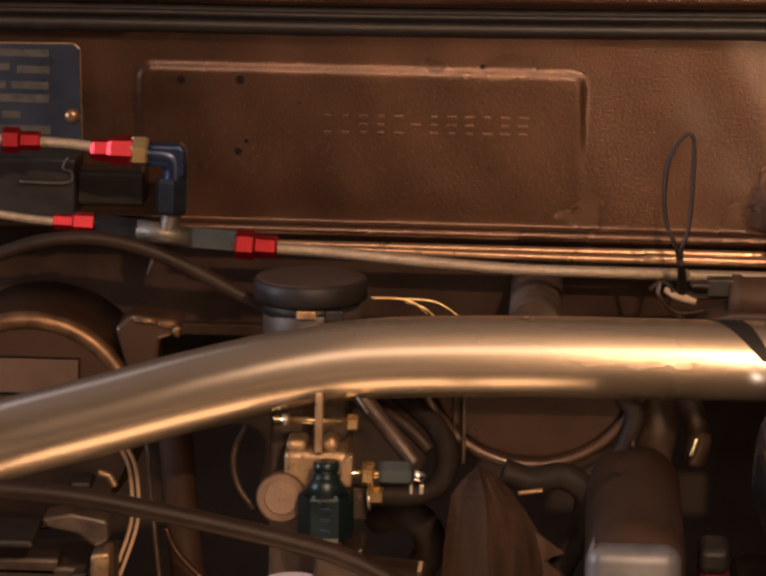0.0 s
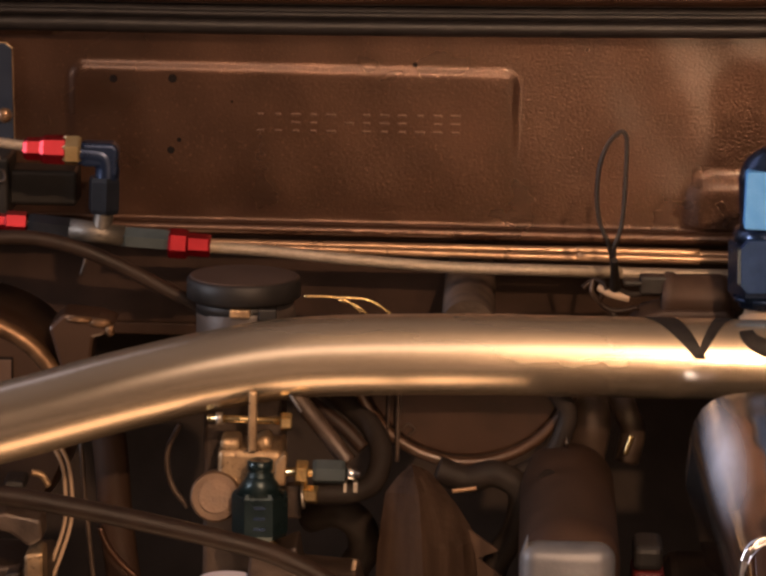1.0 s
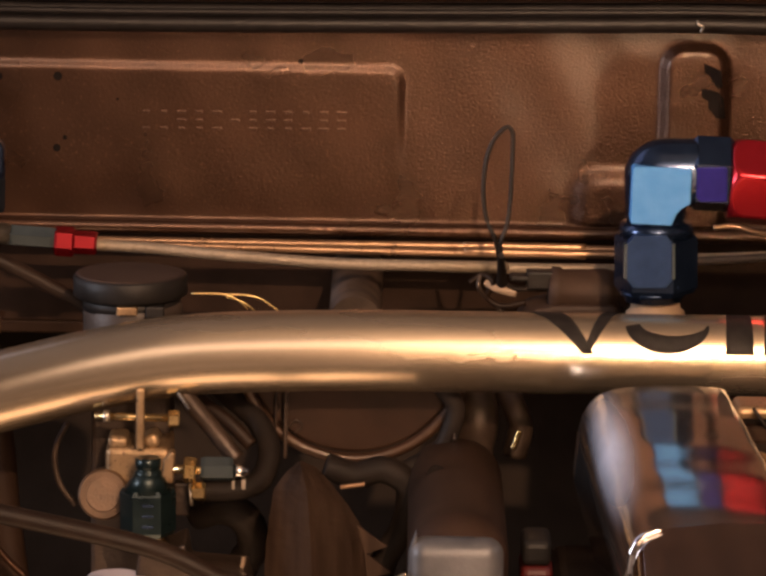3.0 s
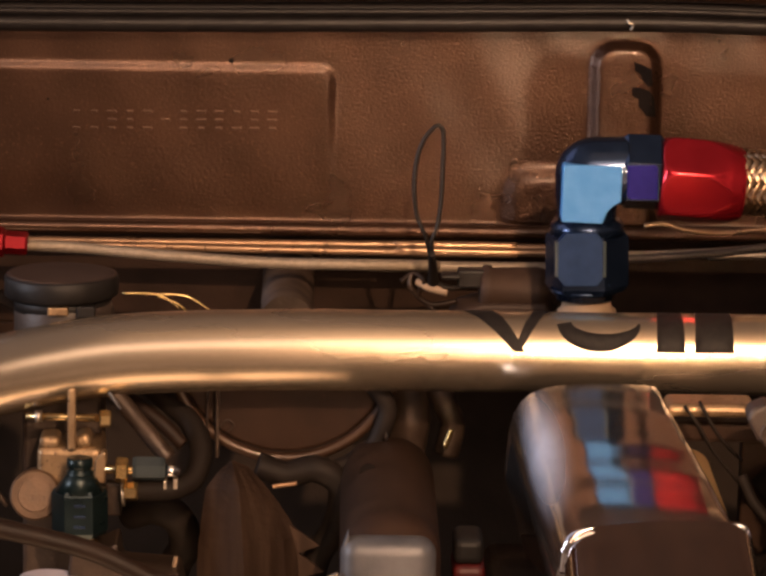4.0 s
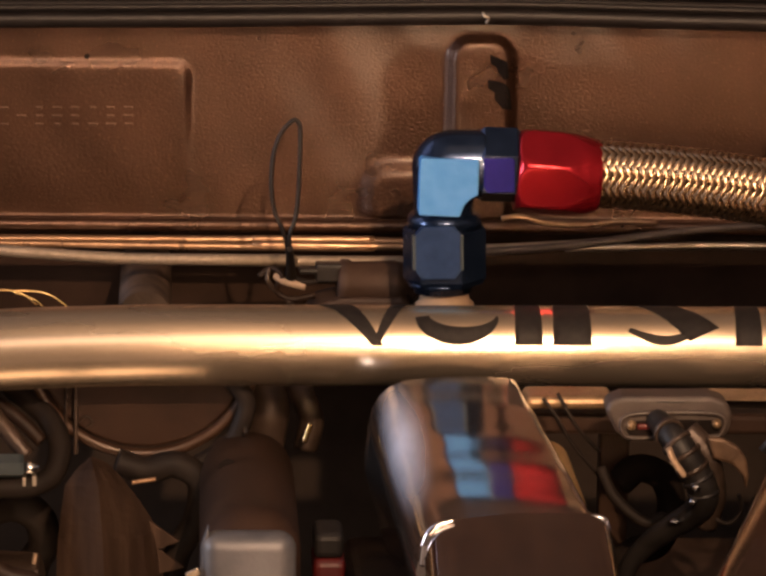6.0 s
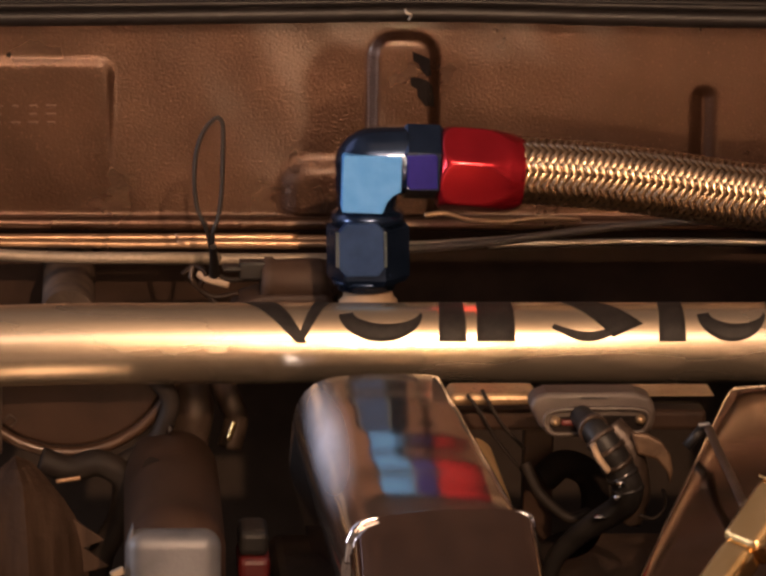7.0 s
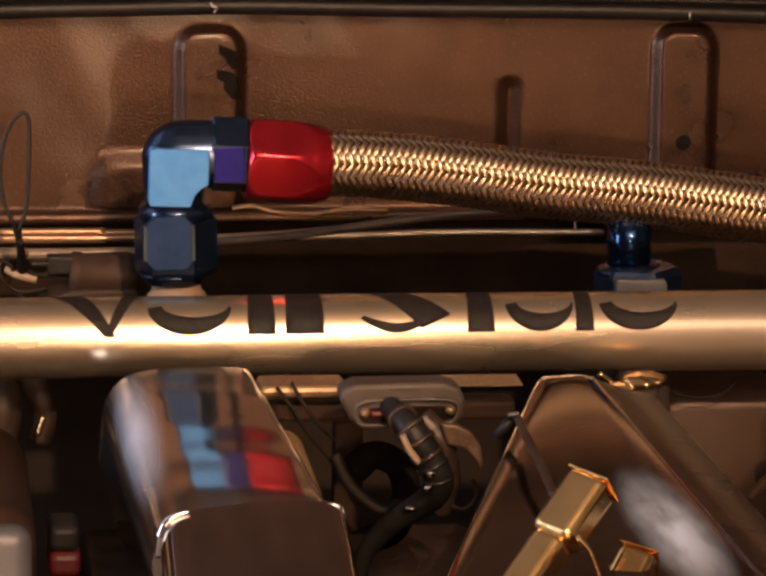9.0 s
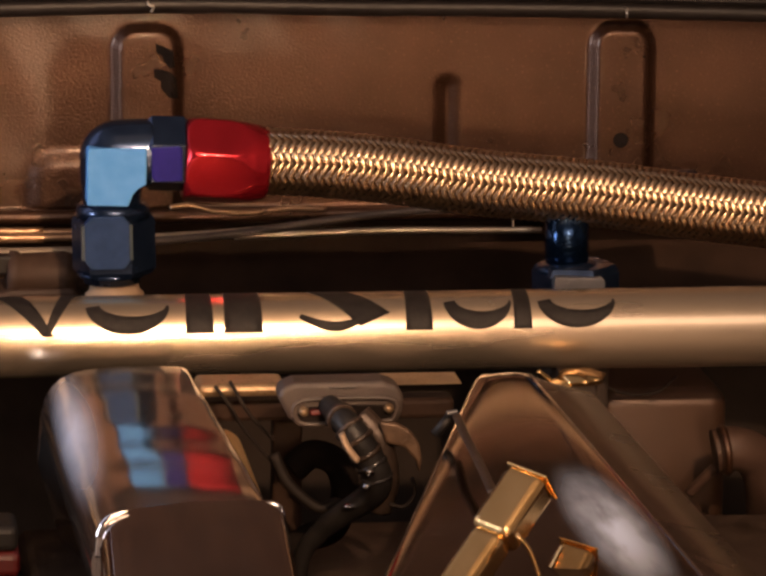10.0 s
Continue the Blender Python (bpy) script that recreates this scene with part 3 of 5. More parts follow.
# beads that draw the bright highlights of the cap's rounded corners
part("corner_glint", sweep([(0.0912, CAP_Y - 0.003, 0.8260), (0.0922, CAP_Y - 0.003, 0.8335), (0.0942, CAP_Y - 0.003, 0.8382), (0.0974, CAP_Y - 0.003, 0.8414), (0.1030, CAP_Y - 0.003, 0.8432)], 0.0012, 12, 8, [0.0005, 0.0015, 0.0016, 0.0012, 0.0004]), CHROME, front_cap, "thin chrome bead added as the corner's highlight")
part("corner_glint", sweep([(0.1510, CAP_Y - 0.003, 0.8450), (0.1552, CAP_Y - 0.003, 0.8446), (0.1578, CAP_Y - 0.003, 0.8432), (0.1596, CAP_Y - 0.003, 0.8385), (0.1606, CAP_Y - 0.003, 0.8320)], 0.0010, 12, 8, [0.0003, 0.0010, 0.0012, 0.0008, 0.0004]), CHROME, front_cap, "thin chrome bead added as the corner's highlight")
FL = (0.1520, -0.2957, 0.8300)
part("side_flange", box((0.140, -0.50, 0.77), (0.1606, FL[1], 0.8310), 0.009, 6), FLANGE, cover, "warm-tinted plated side ledge")

# ---------------------------------------------------------------- big braided hose with its elbow
EL_Y = -0.12
hose = thing("breather_hose", (0.1205, -0.1200, 0.8475), "braided steel breather hose with red and blue anodised end fittings", "hose")
elbow = part("elbow", sweep([(0.1373, -0.1200, 0.9117), (0.1275, -0.1200, 0.9116), (0.1223, -0.1200, 0.9115), (0.1198, -0.1200, 0.9104), (0.1194, -0.1200, 0.9078), (0.1196, -0.1200, 0.9000), (0.1199, -0.1200, 0.8887)], 0, 40, 12, [0.0150, 0.0150, 0.0148, 0.0144, 0.0137, 0.0137, 0.0129]), BLUE_DARK, hose, "black-blue anodised right-angle elbow")
facet = [(0.1081, -0.1200, 0.9150), (0.1089, -0.1200, 0.9164), (0.1334, -0.1200, 0.9160), (0.1340, -0.1200, 0.9147), (0.1338, -0.1200, 0.9002), (0.1304, -0.1200, 0.8984), (0.1279, -0.1200, 0.8957), (0.1259, -0.1200, 0.8905), (0.1082, -0.1200, 0.8911), (0.1078, -0.1200, 0.8929)]
part("elbow_flat", slab([xz(p) for p in facet], EL_Y - 0.0158, EL_Y - 0.004, 0.0006, 2), BLUE_FLAT, elbow, "pale matt blue machined flat")
part("swivel_collar", spindle((0.1201, -0.1200, 0.8900), (0.1202, -0.1200, 0.8839), [(0, 0.0142), (0.25, 0.0159), (1, 0.0168)], 40), BLUE_DARK, hose)
swivel = part("swivel_nut", hexagon((0.1202, -0.1200, 0.8847), (0.1209, -0.1200, 0.8580), 0.0318, 0.157, 0.10), BLUE_DARK, hose, "black-blue hex swivel nut with worn edges")
part("nut_foot", spindle((0.1198, -0.1200, 0.8593), (0.1199, -0.1200, 0.8545), [(0, 0.0155), (0.4, 0.0150), (0.5, 0.0133), (1, 0.0129)], 40), BLUE_DARK, hose)
hose_nut = part("hose_nut", hexagon((0.1348, -0.1200, 0.9115), (0.1524, -0.1200, 0.9109), 0.0296, 0.33, 0.10), BLUE_DARK, hose, "black-blue hex nut")
# lighter slabs on the front flats paint in the nuts' facet contrast
vf = [(0.1361, -0.1360, 0.9165), (0.1484, -0.1360, 0.9171), (0.1495, -0.1360, 0.9158), (0.1497, -0.1360, 0.9016), (0.1378, -0.1360, 0.9014), (0.1363, -0.1360, 0.9031)]
part("nut_flat", slab([xz(p) for p in vf], -0.1362, -0.130, 0.0006, 2), VIOLET, hose_nut, "violet slab with the front flat's lit tone")
nf = [(0.1067, -0.1370, 0.8830), (0.1096, -0.1370, 0.8865), (0.1236, -0.1370, 0.8867), (0.1263, -0.1370, 0.8833), (0.1267, -0.1370, 0.8668), (0.1242, -0.1370, 0.8633), (0.1099, -0.1370, 0.8631), (0.1071, -0.1370, 0.8665)]
part("nut_flat", slab([xz(p) for p in nf], -0.1382, -0.133, 0.0004, 2), NUT_FACE, swivel, "dull blue slab with the front flat's lit tone")
ne = [(0.1053, -0.1370, 0.8826), (0.1276, -0.1370, 0.8829), (0.1280, -0.1370, 0.8672), (0.1057, -0.1370, 0.8670)]
part("nut_edge", slab([xz(p) for p in ne], -0.1377, -0.133, 0.0003, 2), GREY_BLUE, swivel, "worn grey-blue nut edge")
sk0, sk1 = (0.1511, -0.1200, 0.9087), (0.1881, -0.1200, 0.9061)
front = frame_to(sk0, sk1)[0].to_3x3().inverted() @ Vector((0, -1, 0.2))
socket_turn = math.atan2(front.y, front.x) - 0.1

part("socket", hex_socket(sk0, sk1, 0.0172, [(0, 0.0168), (0.05, 0.0185), (0.10, 0.0193), (0.16, 0.0198), (0.5, 0.0198), (0.58, 0.0193), (0.66, 0.0187), (0.74, 0.0180), (0.82, 0.0174), (0.90, 0.0165), (0.97, 0.0157), (1, 0.0148)], socket_turn), RED, hose, "red anodised hexagonal hose socket")

HOSE = [(0.1834, -0.1200, 0.9067), (0.1882, -0.1200, 0.9072), (0.2185, -0.1200, 0.9052), (0.2510, -0.1200, 0.9014), (0.2865, -0.1200, 0.8962), (0.3305, -0.1200, 0.8918), (0.3748, -0.1200, 0.8854), (0.4122, -0.1200, 0.8805), (0.4529, -0.1200, 0.8753), (0.4980, -0.1200, 0.8703)]
HOSE_R = 0.0141
part("hose_core", sweep(HOSE, HOSE_R - 0.0016, 28, 10), BRAID_CORE, hose)
wire = part("wire_braid", braid(HOSE, HOSE_R, 90, 22, 8, 0.072, 0.0036), BRAID, hose, "woven stainless wire braid")
wire["kind"] = "stuff"
bung = thing("breather_port", (0.1210, -0.1200, 0.8453), "worn brass threaded port standing on the chrome cover", "pipe fitting")
part("port", spindle((0.1207, -0.1200, 0.8550), (0.1211, -0.1200, 0.8404), [(0, 0.0103), (0.3, 0.0112), (0.4, 0.0129), (1, 0.0137)], 32), TAN, bung)

# second upright fitting under the hose
fit2 = thing("upright_fitting", (0.3238, -0.1200, 0.8418), "blue anodised upright pipe fitting beneath the braided hose", "pipe fitting")
part("neck", rod((0.3222, -0.1200, 0.8840), (0.3224, -0.1200, 0.8570), 0.0098, 36), NECK_BLUE, fit2)
part("neck_ring", spindle((0.3224, -0.1200, 0.8612), (0.3226, -0.1200, 0.8575), [(0, 0.0102), (0.4, 0.0128), (1, 0.0150)], 36), BLUE_DARK, fit2)
upright_nut = part("nut", hexagon((0.3263, -0.1200, 0.8596), (0.3268, -0.1200, 0.8373), 0.0339, 0.25, 0.15), BLUE_DARK, fit2)
# pale slab paints the highlight on the black nut's front face
part("nut_flat", slab([xz(p) for p in ((0.3144, -0.1390, 0.8574), (0.3352, -0.1390, 0.8571), (0.3363, -0.1390, 0.8553), (0.3366, -0.1390, 0.8421), (0.3139, -0.1390, 0.8424), (0.3136, -0.1390, 0.8556))], -0.1405, -0.134, 0.0004, 2), GREY_METAL, upright_nut, "pale grey slab drawing the front flat's highlight")
part("bend", sweep([(0.3206, -0.1200, 0.8796), (0.3248, -0.1150, 0.8874), (0.3473, -0.1000, 0.8889), (0.3850, -0.0900, 0.8889)], 0.0073, 24, 8), BLUE_DARK, fit2)

# support block of the port, behind the brace, coloured black as deep shade
head = tagged(part("cylinder_head", box((0.1089, -0.146, 0.40), (0.1370, -0.06, TOP_Z - 0.001), 0.004, 3), SHADE_BLACK), "cast rear end of the cylinder head, blackened as in deep shade", "engine", kind="structure")
tagged(part("cylinder_head", box((0.3164, -0.150, 0.40), (0.3377, -0.08, 0.8373), 0.004, 3), SHADE_BLACK), "cast rear end of the cylinder head, blackened as in deep shade", "engine", kind="structure")
block = tagged(part("engine_block", box((0.075, -0.52, 0.40), (0.56, -0.17, TOP_Z - 0.085), 0.006, 3), CAST_DARK), "dark oily engine block under the covers", "engine", kind="structure")

# ---------------------------------------------------------------- printed emblem on the brace
BAR_PATH = curve_points(BAR, 12)


def on_bar(x, a, out=0.0002):
    k = min(range(len(BAR_PATH) - 1), key=lambda i: abs(BAR_PATH[i].x - x))
    p, q = BAR_PATH[max(0, k - 1)], BAR_PATH[k + 1]
    z = p.z + (q.z - p.z) * (x - p.x) / (q.x - p.x)
    r = BAR_R + out
    return (x, BAR_Y - r * math.cos(radians(a)), z + r * math.sin(radians(a)))


def emblem(name, edge_a, edge_b, n=14, m=5):
    """A shape between two edges, each a function of 0..1 that gives x and the angle round the tube."""
    bm = bmesh.new()
    rows = []
    for i in range(n + 1):
        (xa, aa), (xb, ab) = edge_a(i / n), edge_b(i / n)
        rows.append([bm.verts.new(on_bar(xa + (xb - xa) * j / m, aa + (ab - aa) * j / m)) for j in range(m + 1)])
    for r0, r1 in zip(rows, rows[1:]):
        for j in range(m):
            f = bm.faces.new((r0[j], r0[j + 1], r1[j + 1], r1[j]))
            f.smooth = True
    bmesh.ops.solidify(bm, geom=bm.faces[:], thickness=0.00015)
    return part(name, bm, INK, tube, "worn black printed shape")


def line(p, q, bow=0.0):
    return lambda s: (p[0] + (q[0] - p[0]) * s + bow * math.sin(math.pi * s), p[1] + (q[1] - p[1]) * s)


def print_emblem():
    def at(k):
        return 0.0630 + k * 0.0002101

    def upright(x0, x1, top=104):
        emblem("upright_bar", line((at(x0), top), (at(x0 - 4), 14)), line((at(x1), top), (at(x1 + 4), 14)), 16)

    def moon(x0, x1):
        # a heavy crescent lying on its back
        mid, half = at((x0 + x1) / 2), (at(x1) - at(x0)) / 2
        outer = lambda t: (mid - half * math.cos(math.pi * t), 56 - 42 * math.sin(math.pi * t))
        inner = lambda t: (mid + half * 0.14 - half * 0.80 * math.cos(math.pi * t), 60 - 20 * math.sin(math.pi * t))
        emblem("crescent", outer, inner, 34, 4)

    emblem("chevron_stroke", line((at(-6), 104), (at(112), 12)), line((at(62), 104), (at(134), 12)), 20)
    emblem("chevron_stroke", line((at(196), 104), (at(128), 16)), line((at(160), 104), (at(112), 14)), 20)
    for x0, x1 in ((200, 370), (935, 1075), (1130, 1292)):
        moon(x0, x1)
    for x0, x1, top in ((406, 456, 98), (484, 556, 104), (858, 906, 98), (1082, 1112, 104)):
        upright(x0, x1, top)
    emblem("slanted_bar", line((at(650), 98), (at(760), 20)), line((at(716), 104), (at(822), 40)), 16)
    emblem("crescent", lambda t: (at(634 + 150 * t), 34 - 20 * math.sin(math.pi * t)), lambda t: (at(640 + 140 * t), 40 - 12 * math.sin(math.pi * t)), 20, 3)


print_emblem()

# ---------------------------------------------------------------- marks on the bulkhead
def on_wall(p, lift=0.0003):
    x, _, z = p
    return (x, float(pressed(np.array(x), np.array(z))) - lift, z)


# a black disc on the panel stands for the shade in the hole
def bolt_hole(p, r):
    q = on_wall(p)
    r *= 0.86
    ob = part("bolt_hole", spindle(q, (q[0], q[1] + 0.004, q[2]), [(0, r), (1, r * 0.8)], 20), FLAT_BLACK, wall)
    return ob


for p, r in (((-0.1788, 0.0000, 0.9303), 0.0021), ((-0.1513, 0.0000, 0.9310), 0.0024), ((-0.1518, 0.0000, 0.8972), 0.0021), ((-0.1480, 0.0000, 0.9021), 0.0013), ((-0.0390, 0.0000, 0.9396), 0.0014), ((-0.1236, 0.0000, 0.9207), 0.0007), ((0.3663, 0.0000, 0.8954), 0.0043), ((0.3766, 0.0000, 0.9349), 0.0007)):
    bolt_hole(p, r)

# stamped number, worn to plain dashes
N0, N1 = (-0.1104, 0.0000, 0.9151), (-0.0197, 0.0000, 0.9160)
N2 = (-0.1103, 0.0000, 0.9073)
rng = random.Random(4)
for k in range(12):
    s = k / 11
    x, z = N0[0] + (N1[0] - N0[0]) * s, N0[2] + (N1[2] - N0[2]) * s
    drop = N2[2] - N0[2]
    levels = (0.5,) if k == 5 else (0.0, 1.0) if rng.random() < 0.5 else (0.0, 0.5, 1.0)
    for level in levels:
        zz, half = z + drop * level, rng.uniform(0.0013, 0.0024)
        q = on_wall((x, 0, zz), 0.0001)
        part("stamped_bar", box((x - half, q[1] - 0.0006, zz - 0.0005), (x + half, q[1] + 0.0006, zz + 0.0005), 0.0003, 2), PAINT, wall)


def flake(points, mat=FLAT_BLACK, lift=0.0004):
    bm = bmesh.new()
    vs = [bm.verts.new(on_wall(p, lift)) for p in points]
    face = bm.faces.new(vs)
    bmesh.ops.triangulate(bm, faces=[face])
    bmesh.ops.subdivide_edges(bm, edges=bm.edges[:], cuts=2, use_grid_fill=True)
    for v in bm.verts:
        v.co = on_wall(v.co, lift)
    return part("paint_chip", bm, mat, wall, "dark patch where the paint has flaked off")


flake([(0.1471, 0.0000, 0.9429), (0.1520, 0.0000, 0.9409), (0.1554, 0.0000, 0.9394), (0.1563, 0.0000, 0.9316), (0.1540, 0.0000, 0.9311), (0.1515, 0.0000, 0.9338), (0.1502, 0.0000, 0.9370), (0.1477, 0.0000, 0.9384)])
flake([(0.1463, 0.0000, 0.9310), (0.1500, 0.0000, 0.9306), (0.1545, 0.0000, 0.9293), (0.1569, 0.0000, 0.9266), (0.1581, 0.0000, 0.9167), (0.1535, 0.0000, 0.9174), (0.1497, 0.0000, 0.9219), (0.1497, 0.0000, 0.9251), (0.1467, 0.0000, 0.9269)])

# identification plate
plate = thing("identification_plate", (-0.2541, -0.0010, 0.8968), "dark blue enamelled identification plate riveted to the bulkhead", "plate")
pl = [(-0.2904, -0.0030, 0.9449), (-0.2289, -0.0030, 0.9460), (-0.2259, -0.0030, 0.9433), (-0.2246, -0.0030, 0.8979), (-0.2904, -0.0030, 0.8962)]
plate_sheet = part("plate", slab([xz(p) for p in pl], -0.0032, -0.0015, 0.0004, 2), PLATE, plate)
edge = [(-0.2904, -0.0030, 0.9454), (-0.2287, -0.0030, 0.9465), (-0.2255, -0.0030, 0.9436), (-0.2243, -0.0030, 0.8979), (-0.2904, -0.0030, 0.8960)]
part("plate_edge", slab([xz(p) for p in edge], -0.0026, -0.0012, 0.0003, 2), CAST, plate, "bare metal rim")
for a, b in (((-0.2721, -0.0034, 0.9404), (-0.2402, -0.0034, 0.9421)), ((-0.2630, -0.0034, 0.9338), (-0.2584, -0.0034, 0.9353)), ((-0.2550, -0.0034, 0.9326), (-0.2397, -0.0034, 0.9344)), ((-0.2721, -0.0034, 0.9253), (-0.2602, -0.0034, 0.9270)), ((-0.2575, -0.0034, 0.9252), (-0.2402, -0.0034, 0.9270)), ((-0.2721, -0.0034, 0.9189), (-0.2401, -0.0034, 0.9210)), ((-0.2618, -0.0034, 0.9113), (-0.2533, -0.0034, 0.9129)), ((-0.2675, -0.0034, 0.9042), (-0.2392, -0.0034, 0.9063))):
    part("print_bar", box((a[0], -0.0035, a[2] - 0.0009), (b[0], -0.0030, b[2] + 0.0009), 0.0001), PALE_INK, plate_sheet)
rv = (-0.2292, -0.0030, 0.9121)
part("rivet", spindle((rv[0], -0.0030, rv[2]), (rv[0], -0.0058, rv[2]), [(0, 0.0037), (0.5, 0.0034), (0.8, 0.0024), (1, 0.0012)], 24), COPPER, plate, "brown domed rivet")
box_thing = thing("relay_box", (-0.2516, -0.0200, 0.8679), "black plastic relay box fixed under the plate", "relay box")
b0, b1 = (-0.2866, -0.0300, 0.8688), (-0.2238, -0.0300, 0.8975)
part("case", box((b0[0], -0.034, b0[2]), (b1[0], -0.0005, b1[2]), 0.002, 3), BLACK_PLASTIC, box_thing)
b0, b1 = (-0.2266, -0.0200, 0.8732), (-0.1936, -0.0200, 0.8897)
part("lug", box((b0[0], -0.022, b0[2]), (b1[0], -0.0005, b1[2]), 0.002, 3), BLACK_PLASTIC, box_thing)
part("lead", sweep([(-0.2272, -0.0360, 0.8984), (-0.2293, -0.0370, 0.8933), (-0.2257, -0.0370, 0.8918), (-0.2274, -0.0370, 0.8867), (-0.2495, -0.0370, 0.8866)], 0.0007, 8, 8), GREY_PLASTIC, box_thing)

# seal tags
for a, b, c, d in (((0.1444, -0.0170, 0.9590), (0.1454, -0.0180, 0.9614), (0.1434, -0.0180, 0.9625), (0.1427, -0.0170, 0.9640)), ((0.3658, -0.0170, 0.9552), (0.3658, -0.0180, 0.9567), (0.3656, -0.0180, 0.9579), (0.3660, -0.0170, 0.9593))):
    tag = thing("seal_clip", a, "small pale wire clip on the rubber seal", "clip", "seal clips")
    part("wire", sweep([a, b, c, d], 0.0006, 8, 6), STEEL, tag)

# ---------------------------------------------------------------- thin pipes along the bulkhead
def pipe_thing(name, pts, r, mat, label, category="pipe", sides=14, group=""):
    ob = tagged(part(name, sweep(pts, r, sides, 10), mat), label, category, group)
    return ob


pipe_thing("brake_pipe", [(-0.1743, -0.0200, 0.8580), (-0.1199, -0.0200, 0.8576), (-0.0113, -0.0200, 0.8576), (0.0940, -0.0200, 0.8579), (0.0379, -0.0200, 0.8579), (0.0988, -0.0200, 0.8573), (0.1396, -0.0200, 0.8568)], 0.0018, COPPER, "thin coated brake pipe running along the bulkhead", "pipe", 14, "brake pipes")
pipe_thing("brake_pipe", [(-0.1649, -0.0240, 0.8572), (-0.1151, -0.0240, 0.8567), (-0.0112, -0.0240, 0.8554), (0.0939, -0.0240, 0.8550), (0.0378, -0.0240, 0.8559), (0.0986, -0.0240, 0.8556), (0.1393, -0.0240, 0.8552)], 0.0018, COPPER, "thin coated brake pipe running along the bulkhead", "pipe", 14, "brake pipes")
pipe_thing("vent_pipe", [(0.1835, -0.0140, 0.8532), (0.2201, -0.0140, 0.8542), (0.2568, -0.0140, 0.8551), (0.3280, -0.0140, 0.8545)], 0.0016, STEEL, "short zinc pipe with drips of old sealant", "pipe")
tagged(part("pale_drip", rod((0.3135, -0.0200, 0.8614), (0.3138, -0.0200, 0.8570), 0.0005, 8), TAN), "small pale drip of sealant on the pipe", "sealant")
pipe_thing("engine_lead", [(0.1254, -0.0300, 0.8537), (0.1525, -0.0300, 0.8550), (0.1841, -0.0300, 0.8577), (0.2183, -0.0280, 0.8618), (0.2480, -0.0260, 0.8651), (0.2824, -0.0240, 0.8669), (0.3216, -0.0220, 0.8683)], 0.0020, GREY_PLASTIC, "bundle of grey leads climbing behind the braided hose", "cable")
pipe_thing("engine_lead", [(0.1255, -0.0280, 0.8560), (0.1571, -0.0280, 0.8569), (0.1911, -0.0280, 0.8591), (0.2253, -0.0260, 0.8628), (0.2596, -0.0240, 0.8660), (0.2987, -0.0220, 0.8675)], 0.0013, LINE_BRAID, "bundle of grey leads climbing behind the braided hose", "cable")
pipe_thing("sagging_lead", [(0.1530, -0.0200, 0.8682), (0.1621, -0.0200, 0.8692), (0.1735, -0.0200, 0.8664), (0.1896, -0.0180, 0.8650), (0.2080, -0.0160, 0.8665), (0.2265, -0.0140, 0.8656)], 0.0014, COPPER, "kinked coated lead along the lip", "cable")
pipe_thing("red_lead", [(0.3780, -0.0200, 0.8781), (0.3919, -0.0200, 0.8803), (0.4059, -0.0200, 0.8787), (0.4223, -0.0200, 0.8762), (0.4410, -0.0200, 0.8746)], 0.0011, RED_PLASTIC, "thin red lead behind the braided hose", "cable")

# ---------------------------------------------------------------- small braided hoses with red sockets
def small_socket(parent, p0, p1, r0, r1):
    return part("socket", spindle(p0, p1, [(0, r0 * 0.92), (0.06, r0), (0.42, r0), (0.48, r1), (0.94, r1), (1, r1 * 0.9)], 6, 0.3, 0.0004, False), RED_DARK, parent, "red anodised hose socket")


SY = -0.07
line_a = thing("clutch_line", (-0.1788, -0.0700, 0.8656), "thin braided lines with red, brass and blue end fittings", "hose")
part("hose", sweep([(-0.2852, -0.0700, 0.9130), (-0.2498, -0.0700, 0.9117), (-0.2255, -0.0700, 0.9107), (-0.2100, -0.0700, 0.9091)], 0.0024, 16, 8), LINE_BRAID, line_a, "thin steel braided hose")
small_socket(line_a, (-0.2529, -0.0700, 0.9114), (-0.2357, -0.0700, 0.9114), 0.0060, 0.0044)
part("socket", spindle((-0.2131, -0.0700, 0.9082), (-0.1941, -0.0700, 0.9080), [(0, 0.0040), (0.1, 0.0053), (0.4, 0.0053), (0.5, 0.0066), (1, 0.0068)], 6, 0.2, 0.0004, False), RED_DARK, line_a, "red anodised hose socket")
part("nut", hexagon((-0.1950, -0.0700, 0.9077), (-0.1868, -0.0700, 0.9077), 0.0119, 0.3, 0.15), BRASS, line_a, "pale brass hex nut")
part("elbow", sweep([(-0.1879, -0.0700, 0.9066), (-0.1813, -0.0700, 0.9065), (-0.1765, -0.0700, 0.9051), (-0.1751, -0.0700, 0.9004), (-0.1755, -0.0700, 0.8935)], 0.0055, 20, 8), BLUE, line_a, "dark blue anodised elbow")
part("elbow_block", slab([xz(p) for p in ((-0.1867, -0.0700, 0.9120), (-0.1721, -0.0700, 0.9119), (-0.1699, -0.0700, 0.9093), (-0.1702, -0.0700, 0.8968), (-0.1764, -0.0700, 0.8957), (-0.1791, -0.0700, 0.9010), (-0.1866, -0.0700, 0.9013))], SY - 0.005, SY + 0.006, 0.0018, 3), BLUE, line_a)
part("swivel_nut", hexagon((-0.1764, -0.0700, 0.8962), (-0.1767, -0.0700, 0.8796), 0.0128, 0.3), BLUE_BLACK, line_a)
